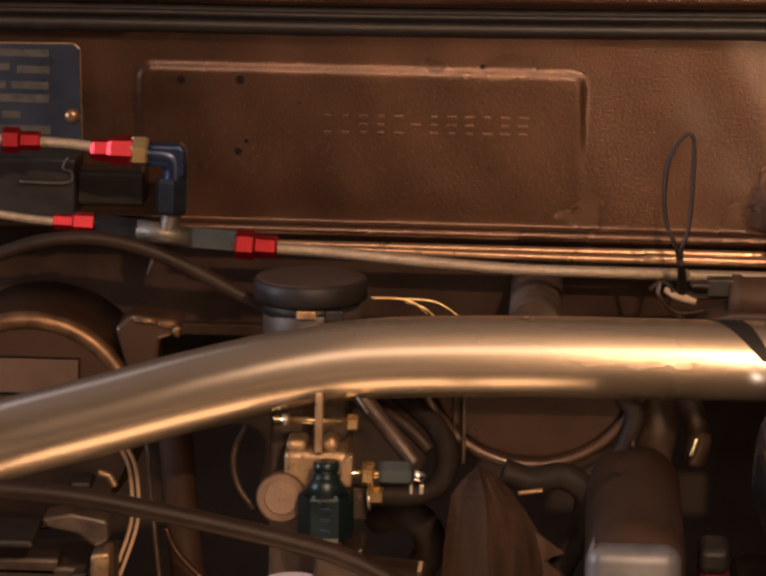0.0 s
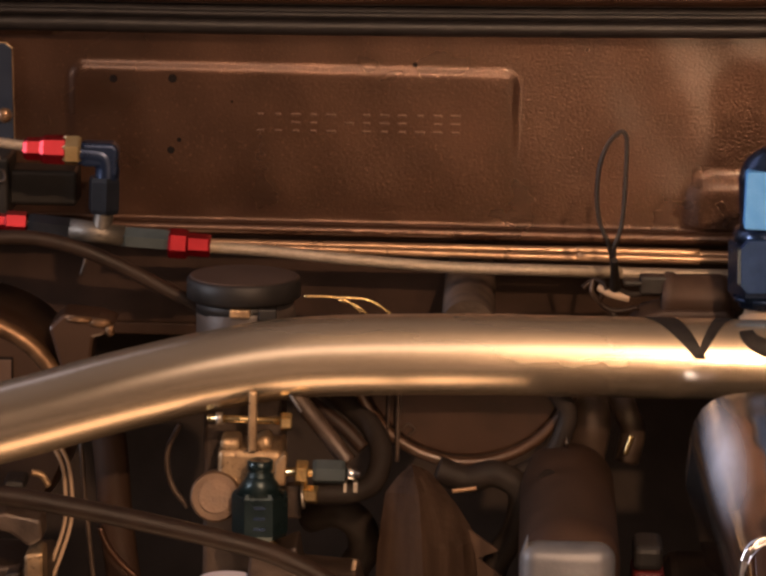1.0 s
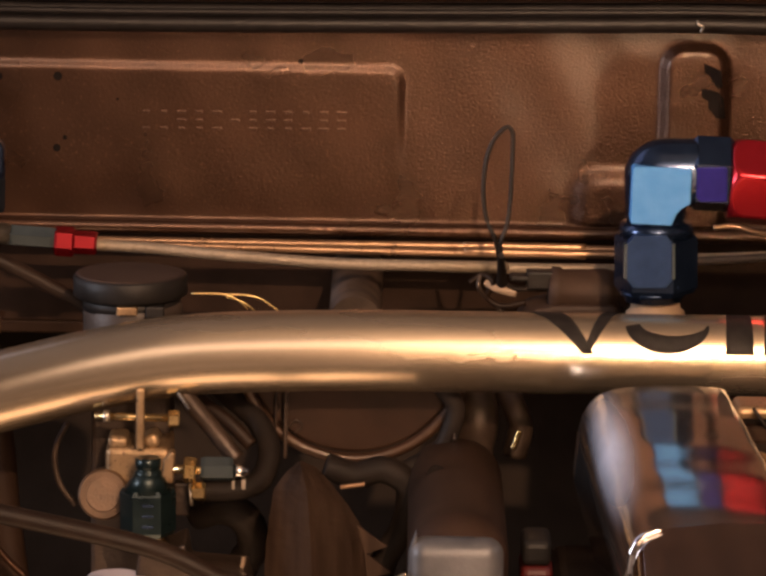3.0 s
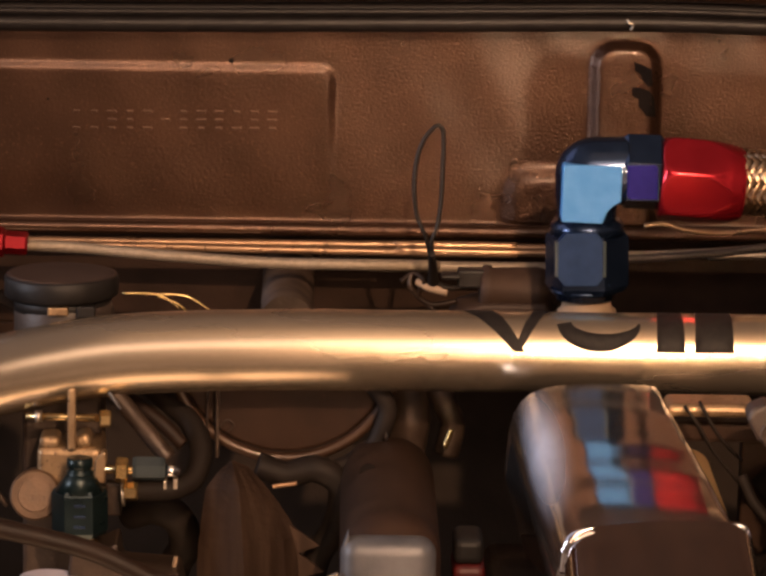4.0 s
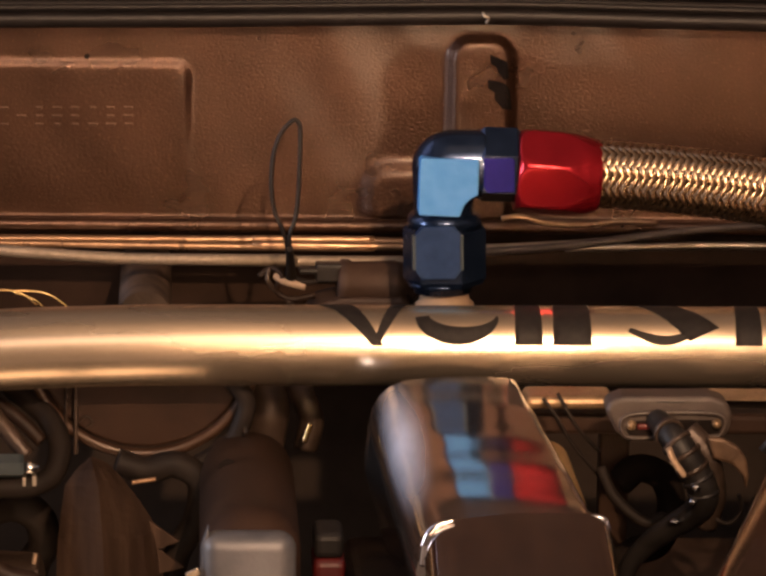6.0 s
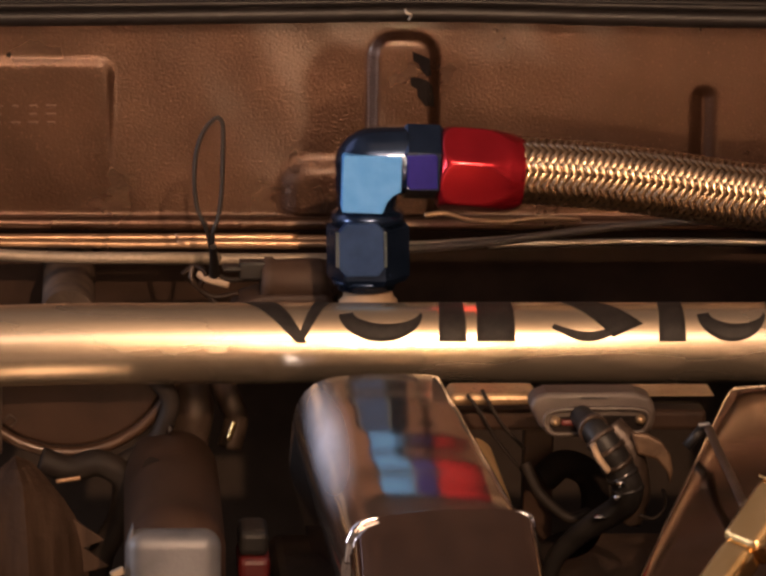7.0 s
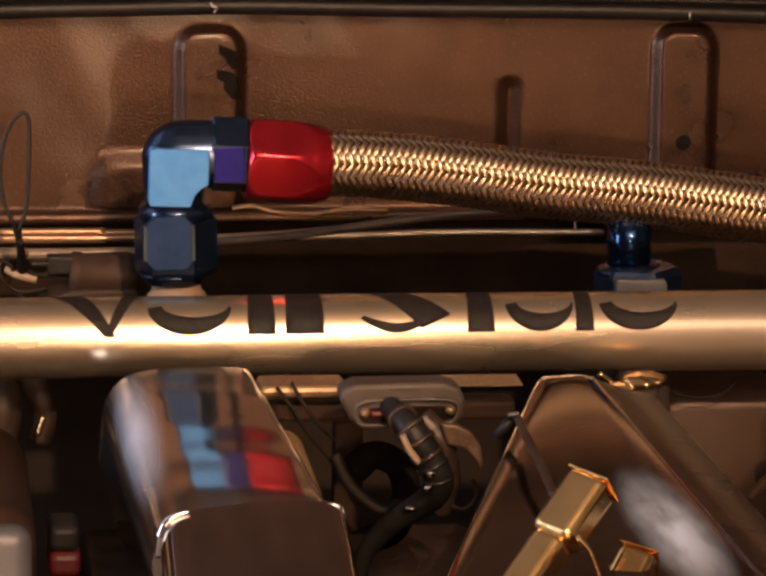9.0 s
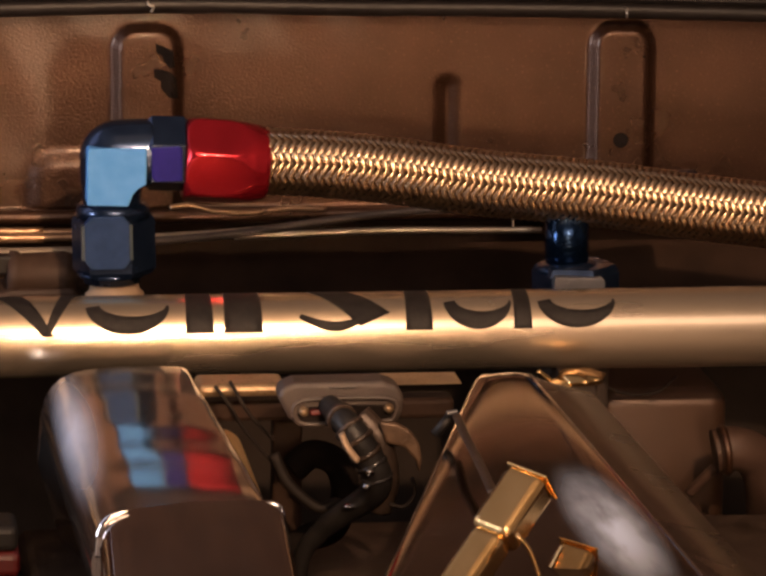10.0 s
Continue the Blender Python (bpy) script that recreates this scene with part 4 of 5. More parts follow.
part("tee", sweep([(-0.1762, -0.0700, 0.8814), (-0.1777, -0.0700, 0.8724), (-0.1799, -0.0700, 0.8696)], 0.0044, 16, 8), TEE_GREY, line_a, "dull grey cast tee")
part("tee", rod((-0.1921, -0.0700, 0.8720), (-0.1673, -0.0700, 0.8691), 0.0048, 20, 0.0006), TEE_GREY, line_a, "dull grey cast tee")
part("nut", hexagon((-0.2107, -0.0700, 0.8737), (-0.1899, -0.0700, 0.8718), 0.0088, 0.3), BLUE_BLACK, line_a)
part("socket", spindle((-0.2298, -0.0700, 0.8748), (-0.2116, -0.0700, 0.8742), [(0, 0.0037), (0.46, 0.0037), (0.52, 0.0051), (1, 0.0051)], 6, 0.2, 0.0004, False), RED_DARK, line_a, "red anodised hose socket")
part("hose", sweep([(-0.2853, -0.0700, 0.8807), (-0.2586, -0.0700, 0.8779), (-0.2409, -0.0700, 0.8756), (-0.2276, -0.0700, 0.8746)], 0.0020, 14, 8), LINE_BRAID, line_a, "thin steel braided hose")
part("nut", hexagon((-0.1691, -0.0700, 0.8690), (-0.1465, -0.0700, 0.8678), 0.0088, 0.5), GREY_BLUE, line_a, "grey-blue hex nut")
small_socket(line_a, (-0.1473, -0.0700, 0.8665), (-0.1283, -0.0700, 0.8656), 0.0068, 0.0053)
part("hose", sweep([(-0.1310, -0.0700, 0.8651), (-0.1035, -0.0700, 0.8638), (-0.0659, -0.0720, 0.8614), (-0.0218, -0.0700, 0.8584), (0.0222, -0.0700, 0.8580), (0.0554, -0.0600, 0.8561), (0.0262, -0.0500, 0.8538), (0.0753, -0.0450, 0.8526), (0.1248, -0.0400, 0.8520)], 0.0026, 18, 12), LINE_BRAID, line_a, "thin steel braided hose")
part("drip_lead", sweep([(-0.1876, -0.0700, 0.8654), (-0.1849, -0.0700, 0.8587), (-0.1868, -0.0700, 0.8508)], 0.0009, 8, 6), GREY_PLASTIC, line_a)

# ---------------------------------------------------------------- wire loop and connector
loop = thing("wire_loop", (0.0548, -0.0600, 0.8444), "loose loop of thin black wire standing up from a connector", "wire")
part("wire", sweep([(0.0535, -0.0750, 0.8537), (0.0521, -0.0940, 0.8679), (0.0498, -0.1000, 0.8773), (0.0459, -0.1000, 0.8867), (0.0445, -0.1000, 0.8988), (0.0454, -0.1000, 0.9115), (0.0484, -0.1000, 0.9207), (0.0527, -0.1000, 0.9259), (0.0553, -0.1000, 0.9268), (0.0570, -0.1000, 0.9229), (0.0570, -0.1000, 0.9098), (0.0566, -0.1000, 0.8944), (0.0554, -0.1000, 0.8834), (0.0528, -0.1000, 0.8746), (0.0539, -0.0920, 0.8642), (0.0553, -0.0750, 0.8528)], 0.0010, 10, 8), BLACK_PLASTIC, loop)
part("binding", spindle((0.0530, -0.1000, 0.8691), (0.0544, -0.0750, 0.8519), [(0, 0.0015), (0.5, 0.0020), (1, 0.0026)], 12), RUBBER, loop)
conn = thing("sensor_connector", (0.0811, -0.0700, 0.8384), "brown dusty sensor plug with black clips and loose leads", "connector")
CY = -0.07
part("plug", spindle((0.0753, -0.0700, 0.8480), (0.1065, -0.0700, 0.8466), [(0, 0.0085), (0.05, 0.0108), (0.16, 0.0108), (0.2, 0.0098), (0.82, 0.0112), (1, 0.0100)], 24), PLUG_BROWN, conn, "brown plug body")
part("bracket", slab([xz(p) for p in ((0.0612, -0.0700, 0.8329), (0.0656, -0.0700, 0.8400), (0.0766, -0.0700, 0.8430), (0.1053, -0.0700, 0.8436), (0.1121, -0.0700, 0.8327))], CY - 0.012, CY + 0.02, 0.002, 2), PLUG_BROWN, conn)
part("clip", box((0.0579, -0.0760, 0.8526), (0.0697, -0.0660, 0.8550), 0.001), BLACK_PLASTIC, conn)
part("clip", box((0.0654, -0.0760, 0.8490), (0.0789, -0.0660, 0.8572), 0.001), BLACK_PLASTIC, conn)
part("lead", sweep([(0.0475, -0.0700, 0.8509), (0.0523, -0.0730, 0.8488), (0.0610, -0.0740, 0.8468)], 0.0020, 12, 8), TAN, conn, "short pale sleeve")
part("lead", sweep([(0.0400, -0.0700, 0.8505), (0.0457, -0.0700, 0.8543), (0.0505, -0.0730, 0.8515), (0.0480, -0.0700, 0.8442), (0.0546, -0.0700, 0.8401), (0.0656, -0.0700, 0.8419)], 0.0013, 10, 8), HOSE_RUBBER, conn)
part("lead", sweep([(0.0446, -0.0700, 0.8543), (0.0440, -0.0720, 0.8491), (0.0480, -0.0700, 0.8437), (0.0535, -0.0700, 0.8392), (0.0579, -0.0700, 0.8329)], 0.0011, 10, 8), CAST_DARK, conn)
part("lead", sweep([(0.0523, -0.0700, 0.8532), (0.0588, -0.0740, 0.8495), (0.0654, -0.0740, 0.8490), (0.0744, -0.0700, 0.8509)], 0.0013, 10, 8), RUBBER, conn)

# ---------------------------------------------------------------- fluid reservoir
RY = -0.13
res = thing("fluid_reservoir", (-0.1081, -0.1300, 0.8221), "dusty translucent fluid reservoir with a black screw cap", "reservoir")
bottle = part("bottle", spindle((-0.1086, -0.1300, 0.8524), (-0.1080, -0.1300, 0.8133), [(0, 0.0209), (0.08, 0.0218), (1, 0.0218)], 40), GREY_PLASTIC, res)
part("cap", spindle((-0.1097, -0.1300, 0.8642), (-0.1095, -0.1300, 0.8537), [(0, 0.0236), (0.03, 0.0244), (0.10, 0.0249), (0.82, 0.0250), (0.9, 0.0240), (1, 0.0222)], 64), BLACK_PLASTIC, res, "black ribbed screw cap")
part("cap_top", spindle((-0.1097, -0.1300, 0.8647), (-0.1097, -0.1300, 0.8638), [(0, 0.0228), (0.5, 0.0236), (1, 0.0236)], 64), DUST, res, "dusty brown top of the cap")
part("collar", rod((-0.1090, -0.1300, 0.8550), (-0.1089, -0.1300, 0.8484), 0.0214, 40), BLACK_PLASTIC, res)
part("tab", box((-0.1143, -0.1545, 0.8501), (-0.1053, -0.1490, 0.8538), 0.0006), CAST, bottle)
part("tab", box((-0.1017, -0.1545, 0.8494), (-0.0937, -0.1480, 0.8543), 0.0006), BLACK_PLASTIC, bottle)
foot = tagged(part("reservoir_bracket", box(((-0.1252, -0.1300, 0.8128)[0], RY - 0.02, 0.40), ((-0.0908, -0.1300, 0.8138)[0], RY + 0.02, (-0.1080, -0.1300, 0.8137)[2]), 0.002), CAST_DARK), "oily bracket carrying the fluid reservoir", "bracket")

for a, b, c, d in (((-0.0864, -0.0500, 0.8393), (-0.0730, -0.0500, 0.8392), (-0.0663, -0.0500, 0.8371), (-0.0604, -0.0500, 0.8322)), ((-0.0777, -0.0450, 0.8380), (-0.0642, -0.0450, 0.8380), (-0.0553, -0.0450, 0.8364), (-0.0466, -0.0450, 0.8307)), ((-0.0708, -0.0480, 0.8375), (-0.0636, -0.0480, 0.8354), (-0.0595, -0.0480, 0.8328), (-0.0550, -0.0480, 0.8283))):
    pipe_thing("stray_wire", [a, b, c, d], 0.0006, BRASS, "thin frayed golden wire strand", "wire", 8, "frayed strands")

# ---------------------------------------------------------------- canisters
DY = -0.142
drum = thing("vacuum_drum", (-0.0082, -0.1420, 0.7838), "brown painted round vacuum canister with a rolled rim", "canister")
dc = (-0.0112, -0.1420, 0.8369)
dr = 0.0501
arc = [(dc[0] + dr * 0.95 * math.cos(radians(d)), dc[2] + dr * 0.95 * math.sin(radians(d))) for d in range(188, 354, 5)]
drum_face = part("face", slab(arc, DY - 0.004, DY + 0.05, 0.0015, 3), DRUM_PAINT, drum)
part("rim", sweep([(dc[0] + dr * math.cos(a), DY - 0.005, dc[2] + dr * math.sin(a)) for a in [radians(d) for d in range(196, 350, 8)]], 0.0026, 12, 3), PAINT_SMOOTH, drum, "rolled brown rim")
part("strip", box((-0.0452, -0.1520, 0.7884), (-0.0443, -0.1480, 0.8192), 0.0005), CAST_DARK, drum_face)
part("strip", box((-0.0413, -0.1540, 0.7879), (-0.0396, -0.1480, 0.8193), 0.0006), CAST_DARK, drum_face)
part("chalk_mark", sweep([(-0.0395, -0.1472, 0.7999), (-0.0363, -0.1472, 0.8035), (-0.0333, -0.1472, 0.8010), (-0.0366, -0.1472, 0.7978)], 0.0005, 6, 6), CAST_DARK, drum_face)
part("rear_stud", rod((dc[0], DY + 0.045, dc[2]), (dc[0], 0.165, dc[2]), 0.012), CAST_DARK, drum)
BY = -0.06
dome = thing("booster_dome", (-0.2419, -0.0600, 0.7706), "brown painted domed canister with a stained sticker", "canister")
bc = (-0.2397, -0.0600, 0.7827)
br = 0.0523
dome_shell = part("shell", spindle((bc[0], BY - 0.022, bc[2]), (bc[0], BY + 0.05, bc[2]), [(0, br * 0.915), (0.02, br * 0.935), (0.05, br * 0.955), (0.10, br * 0.975), (0.18, br * 0.99), (0.30, br), (1, br)], 72), PAINT_SMOOTH, dome)
sa, sb = (-0.2725, -0.0825, 0.7979), (-0.2170, -0.0825, 0.8135)
part("sticker", box((sa[0], BY - 0.0229, sa[2]), (sb[0], BY - 0.0219, sb[2]), 0.0002), LABEL_PAPER, dome_shell, "stained brown sticker")
sa, sb = (-0.2725, -0.0825, 0.7965), (-0.2161, -0.0825, 0.8146)
part("sticker_border", box((sa[0], BY - 0.0225, sa[2]), (sb[0], BY - 0.0215, sb[2]), 0.0002), FLAT_BLACK, dome_shell)
# lighter bead draws the golden light along the dome's edge
part("rim", sweep([(bc[0] + br * 0.925 * math.sin(a), BY - 0.0205, bc[2] + br * 0.925 * math.cos(a)) for a in [math.pi * k / 24 - math.pi / 2 for k in range(25)]], 0.0042, 16, 4), GOLD_LIT, dome_shell, "rolled rim with a golden glow painted in")
part("rear_stud", rod((bc[0], BY + 0.04, bc[2]), (bc[0], 0.165, bc[2]), 0.012), CAST_DARK, dome)
brk = tagged(part("crumpled_bracket", slab([xz(p) for p in ((-0.2001, -0.0800, 0.8292), (-0.1935, -0.0800, 0.8357), (-0.1776, -0.0800, 0.8343), (-0.1696, -0.0800, 0.8314), (-0.1748, -0.0800, 0.8263), (-0.1797, -0.0800, 0.8248), (-0.1817, -0.0800, 0.8044), (-0.1928, -0.0800, 0.8041))], -0.085, -0.06, 0.0016, 2), PAINT_SMOOTH), "small bent brown steel bracket beside the canister", "bracket")
pipe_thing("intake_hose", [(-0.2765, -0.1000, 0.8554), (-0.2502, -0.1000, 0.8650), (-0.2306, -0.1000, 0.8713), (-0.2087, -0.1000, 0.8732), (-0.1869, -0.1000, 0.8694), (-0.1672, -0.1000, 0.8617), (-0.1475, -0.1000, 0.8518), (-0.1277, -0.1000, 0.8395), (-0.1186, -0.1000, 0.8152)], 0.0033, HOSE_RUBBER, "bent dusty black rubber hose", "hose", 18)
# ---------------------------------------------------------------- regulator group under the brace
GY = -0.17
reg = thing("pressure_regulator", (-0.1047, -0.1700, 0.7572), "cast pressure regulator with brass nuts and a green anodised fitting", "regulator")
barrel = part("barrel", spindle((-0.1178, -0.1820, 0.7774), (-0.1175, -0.1400, 0.7690), [(0, 0.0100), (0.05, 0.0111), (1, 0.0111)], 40), CAST_BROWN, reg, "round cast end cap")
part("cap_ring", spindle((-0.1177, -0.1828, 0.7776), (-0.1178, -0.1810, 0.7771), [(0, 0.0071), (1, 0.0075)], 32), CAST_BROWN, barrel)
part("body", box((-0.1173, -0.1780, 0.7800), (-0.0893, -0.1400, 0.7975), 0.003, 4), CAST, reg)
part("boss", box((-0.1163, -0.1770, 0.7960), (-0.1075, -0.1600, 0.8020), 0.0022, 3), CAST, reg)
part("boss", box((-0.1010, -0.1770, 0.7965), (-0.0940, -0.1600, 0.8030), 0.0025, 3, (0, -25, 0)), CAST, reg)
part("ear", slab([xz(p) for p in ((-0.0924, -0.1700, 0.7827), (-0.0921, -0.1700, 0.7929), (-0.0888, -0.1700, 0.7969), (-0.0871, -0.1700, 0.7961), (-0.0877, -0.1700, 0.7828))], GY - 0.012, GY - 0.004, 0.0008), CAST, reg)
part("post", box((-0.1040, -0.1810, 0.7970), (-0.1004, -0.1760, 0.8239), 0.0008), CAST, reg)
part("long_bolt", rod((-0.1221, -0.1740, 0.8103), (-0.0880, -0.1740, 0.8098), 0.0017, 16), BRASS, reg)
part("bolt_head", hexagon((-0.0905, -0.1740, 0.8095), (-0.0854, -0.1740, 0.8095), 0.0067, 0.2), BRASS, reg)
part("collar", rod((-0.1183, -0.1740, 0.8102), (-0.1154, -0.1740, 0.8103), 0.0027, 16), STEEL, reg)
part("bracket_plate", box((-0.0878, -0.1720, 0.7659), (-0.0812, -0.1640, 0.7805), 0.001), CAST_DARK, reg)
part("rear_bracket", box(((-0.1136, -0.1700, 0.7832)[0], GY + 0.02, 0.40), ((-0.0924, -0.1700, 0.7838)[0], GY + 0.05, (-0.1137, -0.1700, 0.7940)[2]), 0.002), CAST_DARK, reg)
# green fitting in front
FY = -0.192
gf = thing("green_fitting", (-0.0976, -0.1920, 0.7621), "dark green anodised fitting with a square flat", "pipe fitting")
part("stem", spindle((-0.0981, -0.1920, 0.7968), (-0.0980, -0.1920, 0.7885), [(0, 0.0048), (0.08, 0.0056), (0.5, 0.0056), (0.56, 0.0050), (0.66, 0.0050), (0.72, 0.0058), (1, 0.0060)], 32), GREEN, gf)
part("shoulder", spindle((-0.0982, -0.1920, 0.7897), (-0.0981, -0.1920, 0.7825), [(0, 0.0060), (0.2, 0.0066), (1, 0.0108)], 36), GREEN, gf)
green_nut = part("nut", hexagon((-0.0981, -0.1920, 0.7835), (-0.0978, -0.1920, 0.7632), 0.0208, 0.0, 0.10), GREEN, gf)
fa, fb = (-0.1030, -0.1920, 0.7643), (-0.0920, -0.1920, 0.7828)
for dz in (0.25, 0.5, 0.75):
    z = fa[2] + (fb[2] - fa[2]) * dz
    part("flat_mark", box((fa[0] + 0.003, FY - 0.0118, z - 0.0005), (fb[0] - 0.003, FY - 0.0105, z + 0.0005), 0.0001), BLUE_DARK, green_nut)
part("foot", rod((-0.0978, -0.1920, 0.7636), (-0.0931, -0.1860, 0.7531), 0.0050, 20), BRASS, gf)
# side fitting
sf = thing("banjo_fitting", (-0.0754, -0.1700, 0.7778), "brass banjo nuts with a grey-blue hex fitting", "pipe fitting")
part("spigot", rod((-0.0919, -0.1800, 0.7889), (-0.0583, -0.1800, 0.7881), 0.0019, 16), BRASS, sf)
part("nut", hexagon((-0.0835, -0.1800, 0.7887), (-0.0780, -0.1800, 0.7884), 0.0096, 0.15), BRASS, sf)
part("washer", rod((-0.0808, -0.1800, 0.7775), (-0.0795, -0.1800, 0.7776), 0.0050, 20), STEEL, sf)
part("bolt_head", hexagon((-0.0797, -0.1810, 0.7795), (-0.0736, -0.1820, 0.7795), 0.0071, 0.2), BRASS, sf)
part("hex_body", hexagon((-0.0760, -0.1800, 0.7893), (-0.0621, -0.1800, 0.7893), 0.0092, 0.25), GREY_BLUE, sf)
part("end_nut", spindle((-0.0625, -0.1800, 0.7887), (-0.0553, -0.1800, 0.7882), [(0, 0.0025), (0.4, 0.0031), (1, 0.0021)], 16), CHROME, sf)
part("clamp", box((-0.0627, -0.1820, 0.7807), (-0.0613, -0.1760, 0.7845), 0.0003), STEEL, sf)
part("clamp", box((-0.0585, -0.1820, 0.7808), (-0.0567, -0.1760, 0.7850), 0.0003), STEEL, sf)
part("outlet_hose", sweep([(-0.0751, -0.1760, 0.7784), (-0.0604, -0.1760, 0.7793), (-0.0501, -0.1700, 0.7829), (-0.0472, -0.1600, 0.7936), (-0.0533, -0.1500, 0.8041), (-0.0667, -0.1400, 0.8135), (-0.0780, -0.1300, 0.8208)], 0.0050, 20, 8), RUBBER, sf, "thick dusty black rubber hose")
part("inner_hose", sweep([(-0.0550, -0.1580, 0.7946), (-0.0637, -0.1550, 0.8028), (-0.0747, -0.1500, 0.8100), (-0.0860, -0.1400, 0.8162)], 0.0031, 14, 8), HOSE_RUBBER, sf)
part("wrapped_lead", sweep([(-0.0608, -0.1720, 0.7917), (-0.0684, -0.1700, 0.8008), (-0.0770, -0.1700, 0.8114), (-0.0867, -0.1700, 0.8230)], 0.0038, 10, 8), CAST_DARK, sf)
part("white_wire", sweep([(-0.0864, -0.1760, 0.8217), (-0.0838, -0.1770, 0.8182), (-0.0816, -0.1760, 0.8146)], 0.0008, 8, 6), GREY_METAL, sf)
pipe_thing("heater_hose", [(-0.0794, -0.1200, 0.7539), (-0.0682, -0.1300, 0.7590), (-0.0577, -0.1300, 0.7538), (-0.0551, -0.1200, 0.7389), (-0.0617, -0.1100, 0.7202), (-0.0717, -0.1000, 0.6483), (-0.0641, -0.1000, 0.2397)], 0.0073, RUBBER, "black rubber heater hose in the shade", "hose", 20)
tagged(part("ring_clip", sweep([(-0.1369, -0.1300, 0.7966), (-0.1417, -0.1300, 0.7869), (-0.1425, -0.1300, 0.7780), (-0.1398, -0.1300, 0.7681), (-0.1332, -0.1300, 0.7593)], 0.0013, 10, 8), CAST_DARK), "curved brown wire clip", "clip")
tagged(part("mounting_foot", slab([xz(p) for p in ((-0.1032, -0.1900, 0.7408), (-0.1014, -0.1900, 0.7604), (-0.0952, -0.1900, 0.7628), (-0.0909, -0.1900, 0.7564), (-0.0815, -0.1900, 0.7610), (-0.0798, -0.1900, 0.7502), (-0.0550, -0.1900, 0.7484), (-0.0527, -0.1900, 0.7380))], -0.20, -0.17, 0.0015), CAST_DARK), "oily brown mounting foot", "bracket")
pale = thing("filler_bottle", (-0.1107, -0.2000, 0.7400), "black bottle with a pale lilac plastic rim", "bottle")
part("rim", spindle((-0.1107, -0.2000, 0.7464), (-0.1107, -0.2000, 0.7440), [(0, 0.0118), (0.15, 0.0126), (1, 0.0126)], 32), PALE_PLASTIC, pale)
part("stem", rod((-0.1107, -0.2000, 0.7445), (-0.1107, -0.2000, 0.4000), 0.0100, 24), BLACK_PLASTIC, pale)
tagged(part("pale_stud", rod((-0.0568, -0.1900, 0.7531), (-0.0587, -0.1900, 0.7422), 0.0010, 10), TAN), "thin pale metal stud upright", "stud")

pipe_thing("coolant_hose", [(-0.3263, -0.2000, 0.6711), (-0.3101, -0.2400, 0.7694), (-0.2698, -0.2600, 0.7998), (-0.2333, -0.2600, 0.7978), (-0.1988, -0.2600, 0.7954), (-0.1684, -0.2600, 0.7907), (-0.1380, -0.2600, 0.7850), (-0.1076, -0.2600, 0.7786), (-0.0873, -0.2600, 0.7730), (-0.0670, -0.2600, 0.7632), (-0.0465, -0.2600, 0.7492), (-0.0391, -0.2500, 0.6744), (-0.0314, -0.2500, 0.3195)], 0.0042, HOSE_RUBBER, "long dusty black rubber hose across the bay", "hose", 20)
tw = thing("twin_lead", (-0.1885, -0.1200, 0.7574), "pair of pale bent leads side by side", "cable")
part("lead", sweep([(-0.1961, -0.1200, 0.7863), (-0.1903, -0.1200, 0.7753), (-0.1885, -0.1200, 0.7619), (-0.1888, -0.1200, 0.7484), (-0.1927, -0.1200, 0.7348), (-0.1987, -0.1200, 0.7188)], 0.0009, 10, 8), TAN, tw)
part("lead", sweep([(-0.1934, -0.1200, 0.7863), (-0.1877, -0.1200, 0.7765), (-0.1856, -0.1200, 0.7620), (-0.1860, -0.1200, 0.7485), (-0.1898, -0.1200, 0.7348), (-0.1956, -0.1200, 0.7189)], 0.0009, 10, 8), TAN, tw)

# left-hand clutter low in the bay
cl = thing("linkage_bracket", (-0.2165, -0.1600, 0.7336), "oily cast linkage brackets with worn edges", "bracket")
part("arm", slab([xz(p) for p in ((-0.2230, -0.1600, 0.7621), (-0.2101, -0.1600, 0.7647), (-0.1941, -0.1600, 0.7619), (-0.1934, -0.1600, 0.7531), (-0.1994, -0.1600, 0.7496), (-0.2080, -0.1600, 0.7559), (-0.2208, -0.1600, 0.7582))], -0.17, -0.15, 0.0015), CAST_DARK, cl)
part("post", slab([xz(p) for p in ((-0.2015, -0.1600, 0.7462), (-0.1933, -0.1600, 0.7476), (-0.1932, -0.1600, 0.7254), (-0.2014, -0.1600, 0.7252))], -0.17, -0.15, 0.0015), CAST, cl)
part("post", slab([xz(p) for p in ((-0.2112, -0.1500, 0.7344), (-0.2043, -0.1500, 0.7357), (-0.2042, -0.1500, 0.7179), (-0.2111, -0.1500, 0.7177))], -0.16, -0.14, 0.0015), CAST_DARK, cl)
part("switch", box((-0.2538, -0.1700, 0.7484), (-0.2266, -0.1300, 0.7521), 0.002), BLACK_PLASTIC, cl)
part("switch", box((-0.2479, -0.1500, 0.7299), (-0.2178, -0.1300, 0.7389), 0.002), CAST_DARK, cl)
part("eyelet", sweep([(-0.2006, -0.1500, 0.7783), (-0.1959, -0.1500, 0.7771), (-0.1928, -0.1500, 0.7724)], 0.0015, 10, 6), CAST, cl)
part("plug", box((-0.2135, -0.1500, 0.7687), (-0.2036, -0.1300, 0.7740), 0.002), BLACK_PLASTIC, cl)
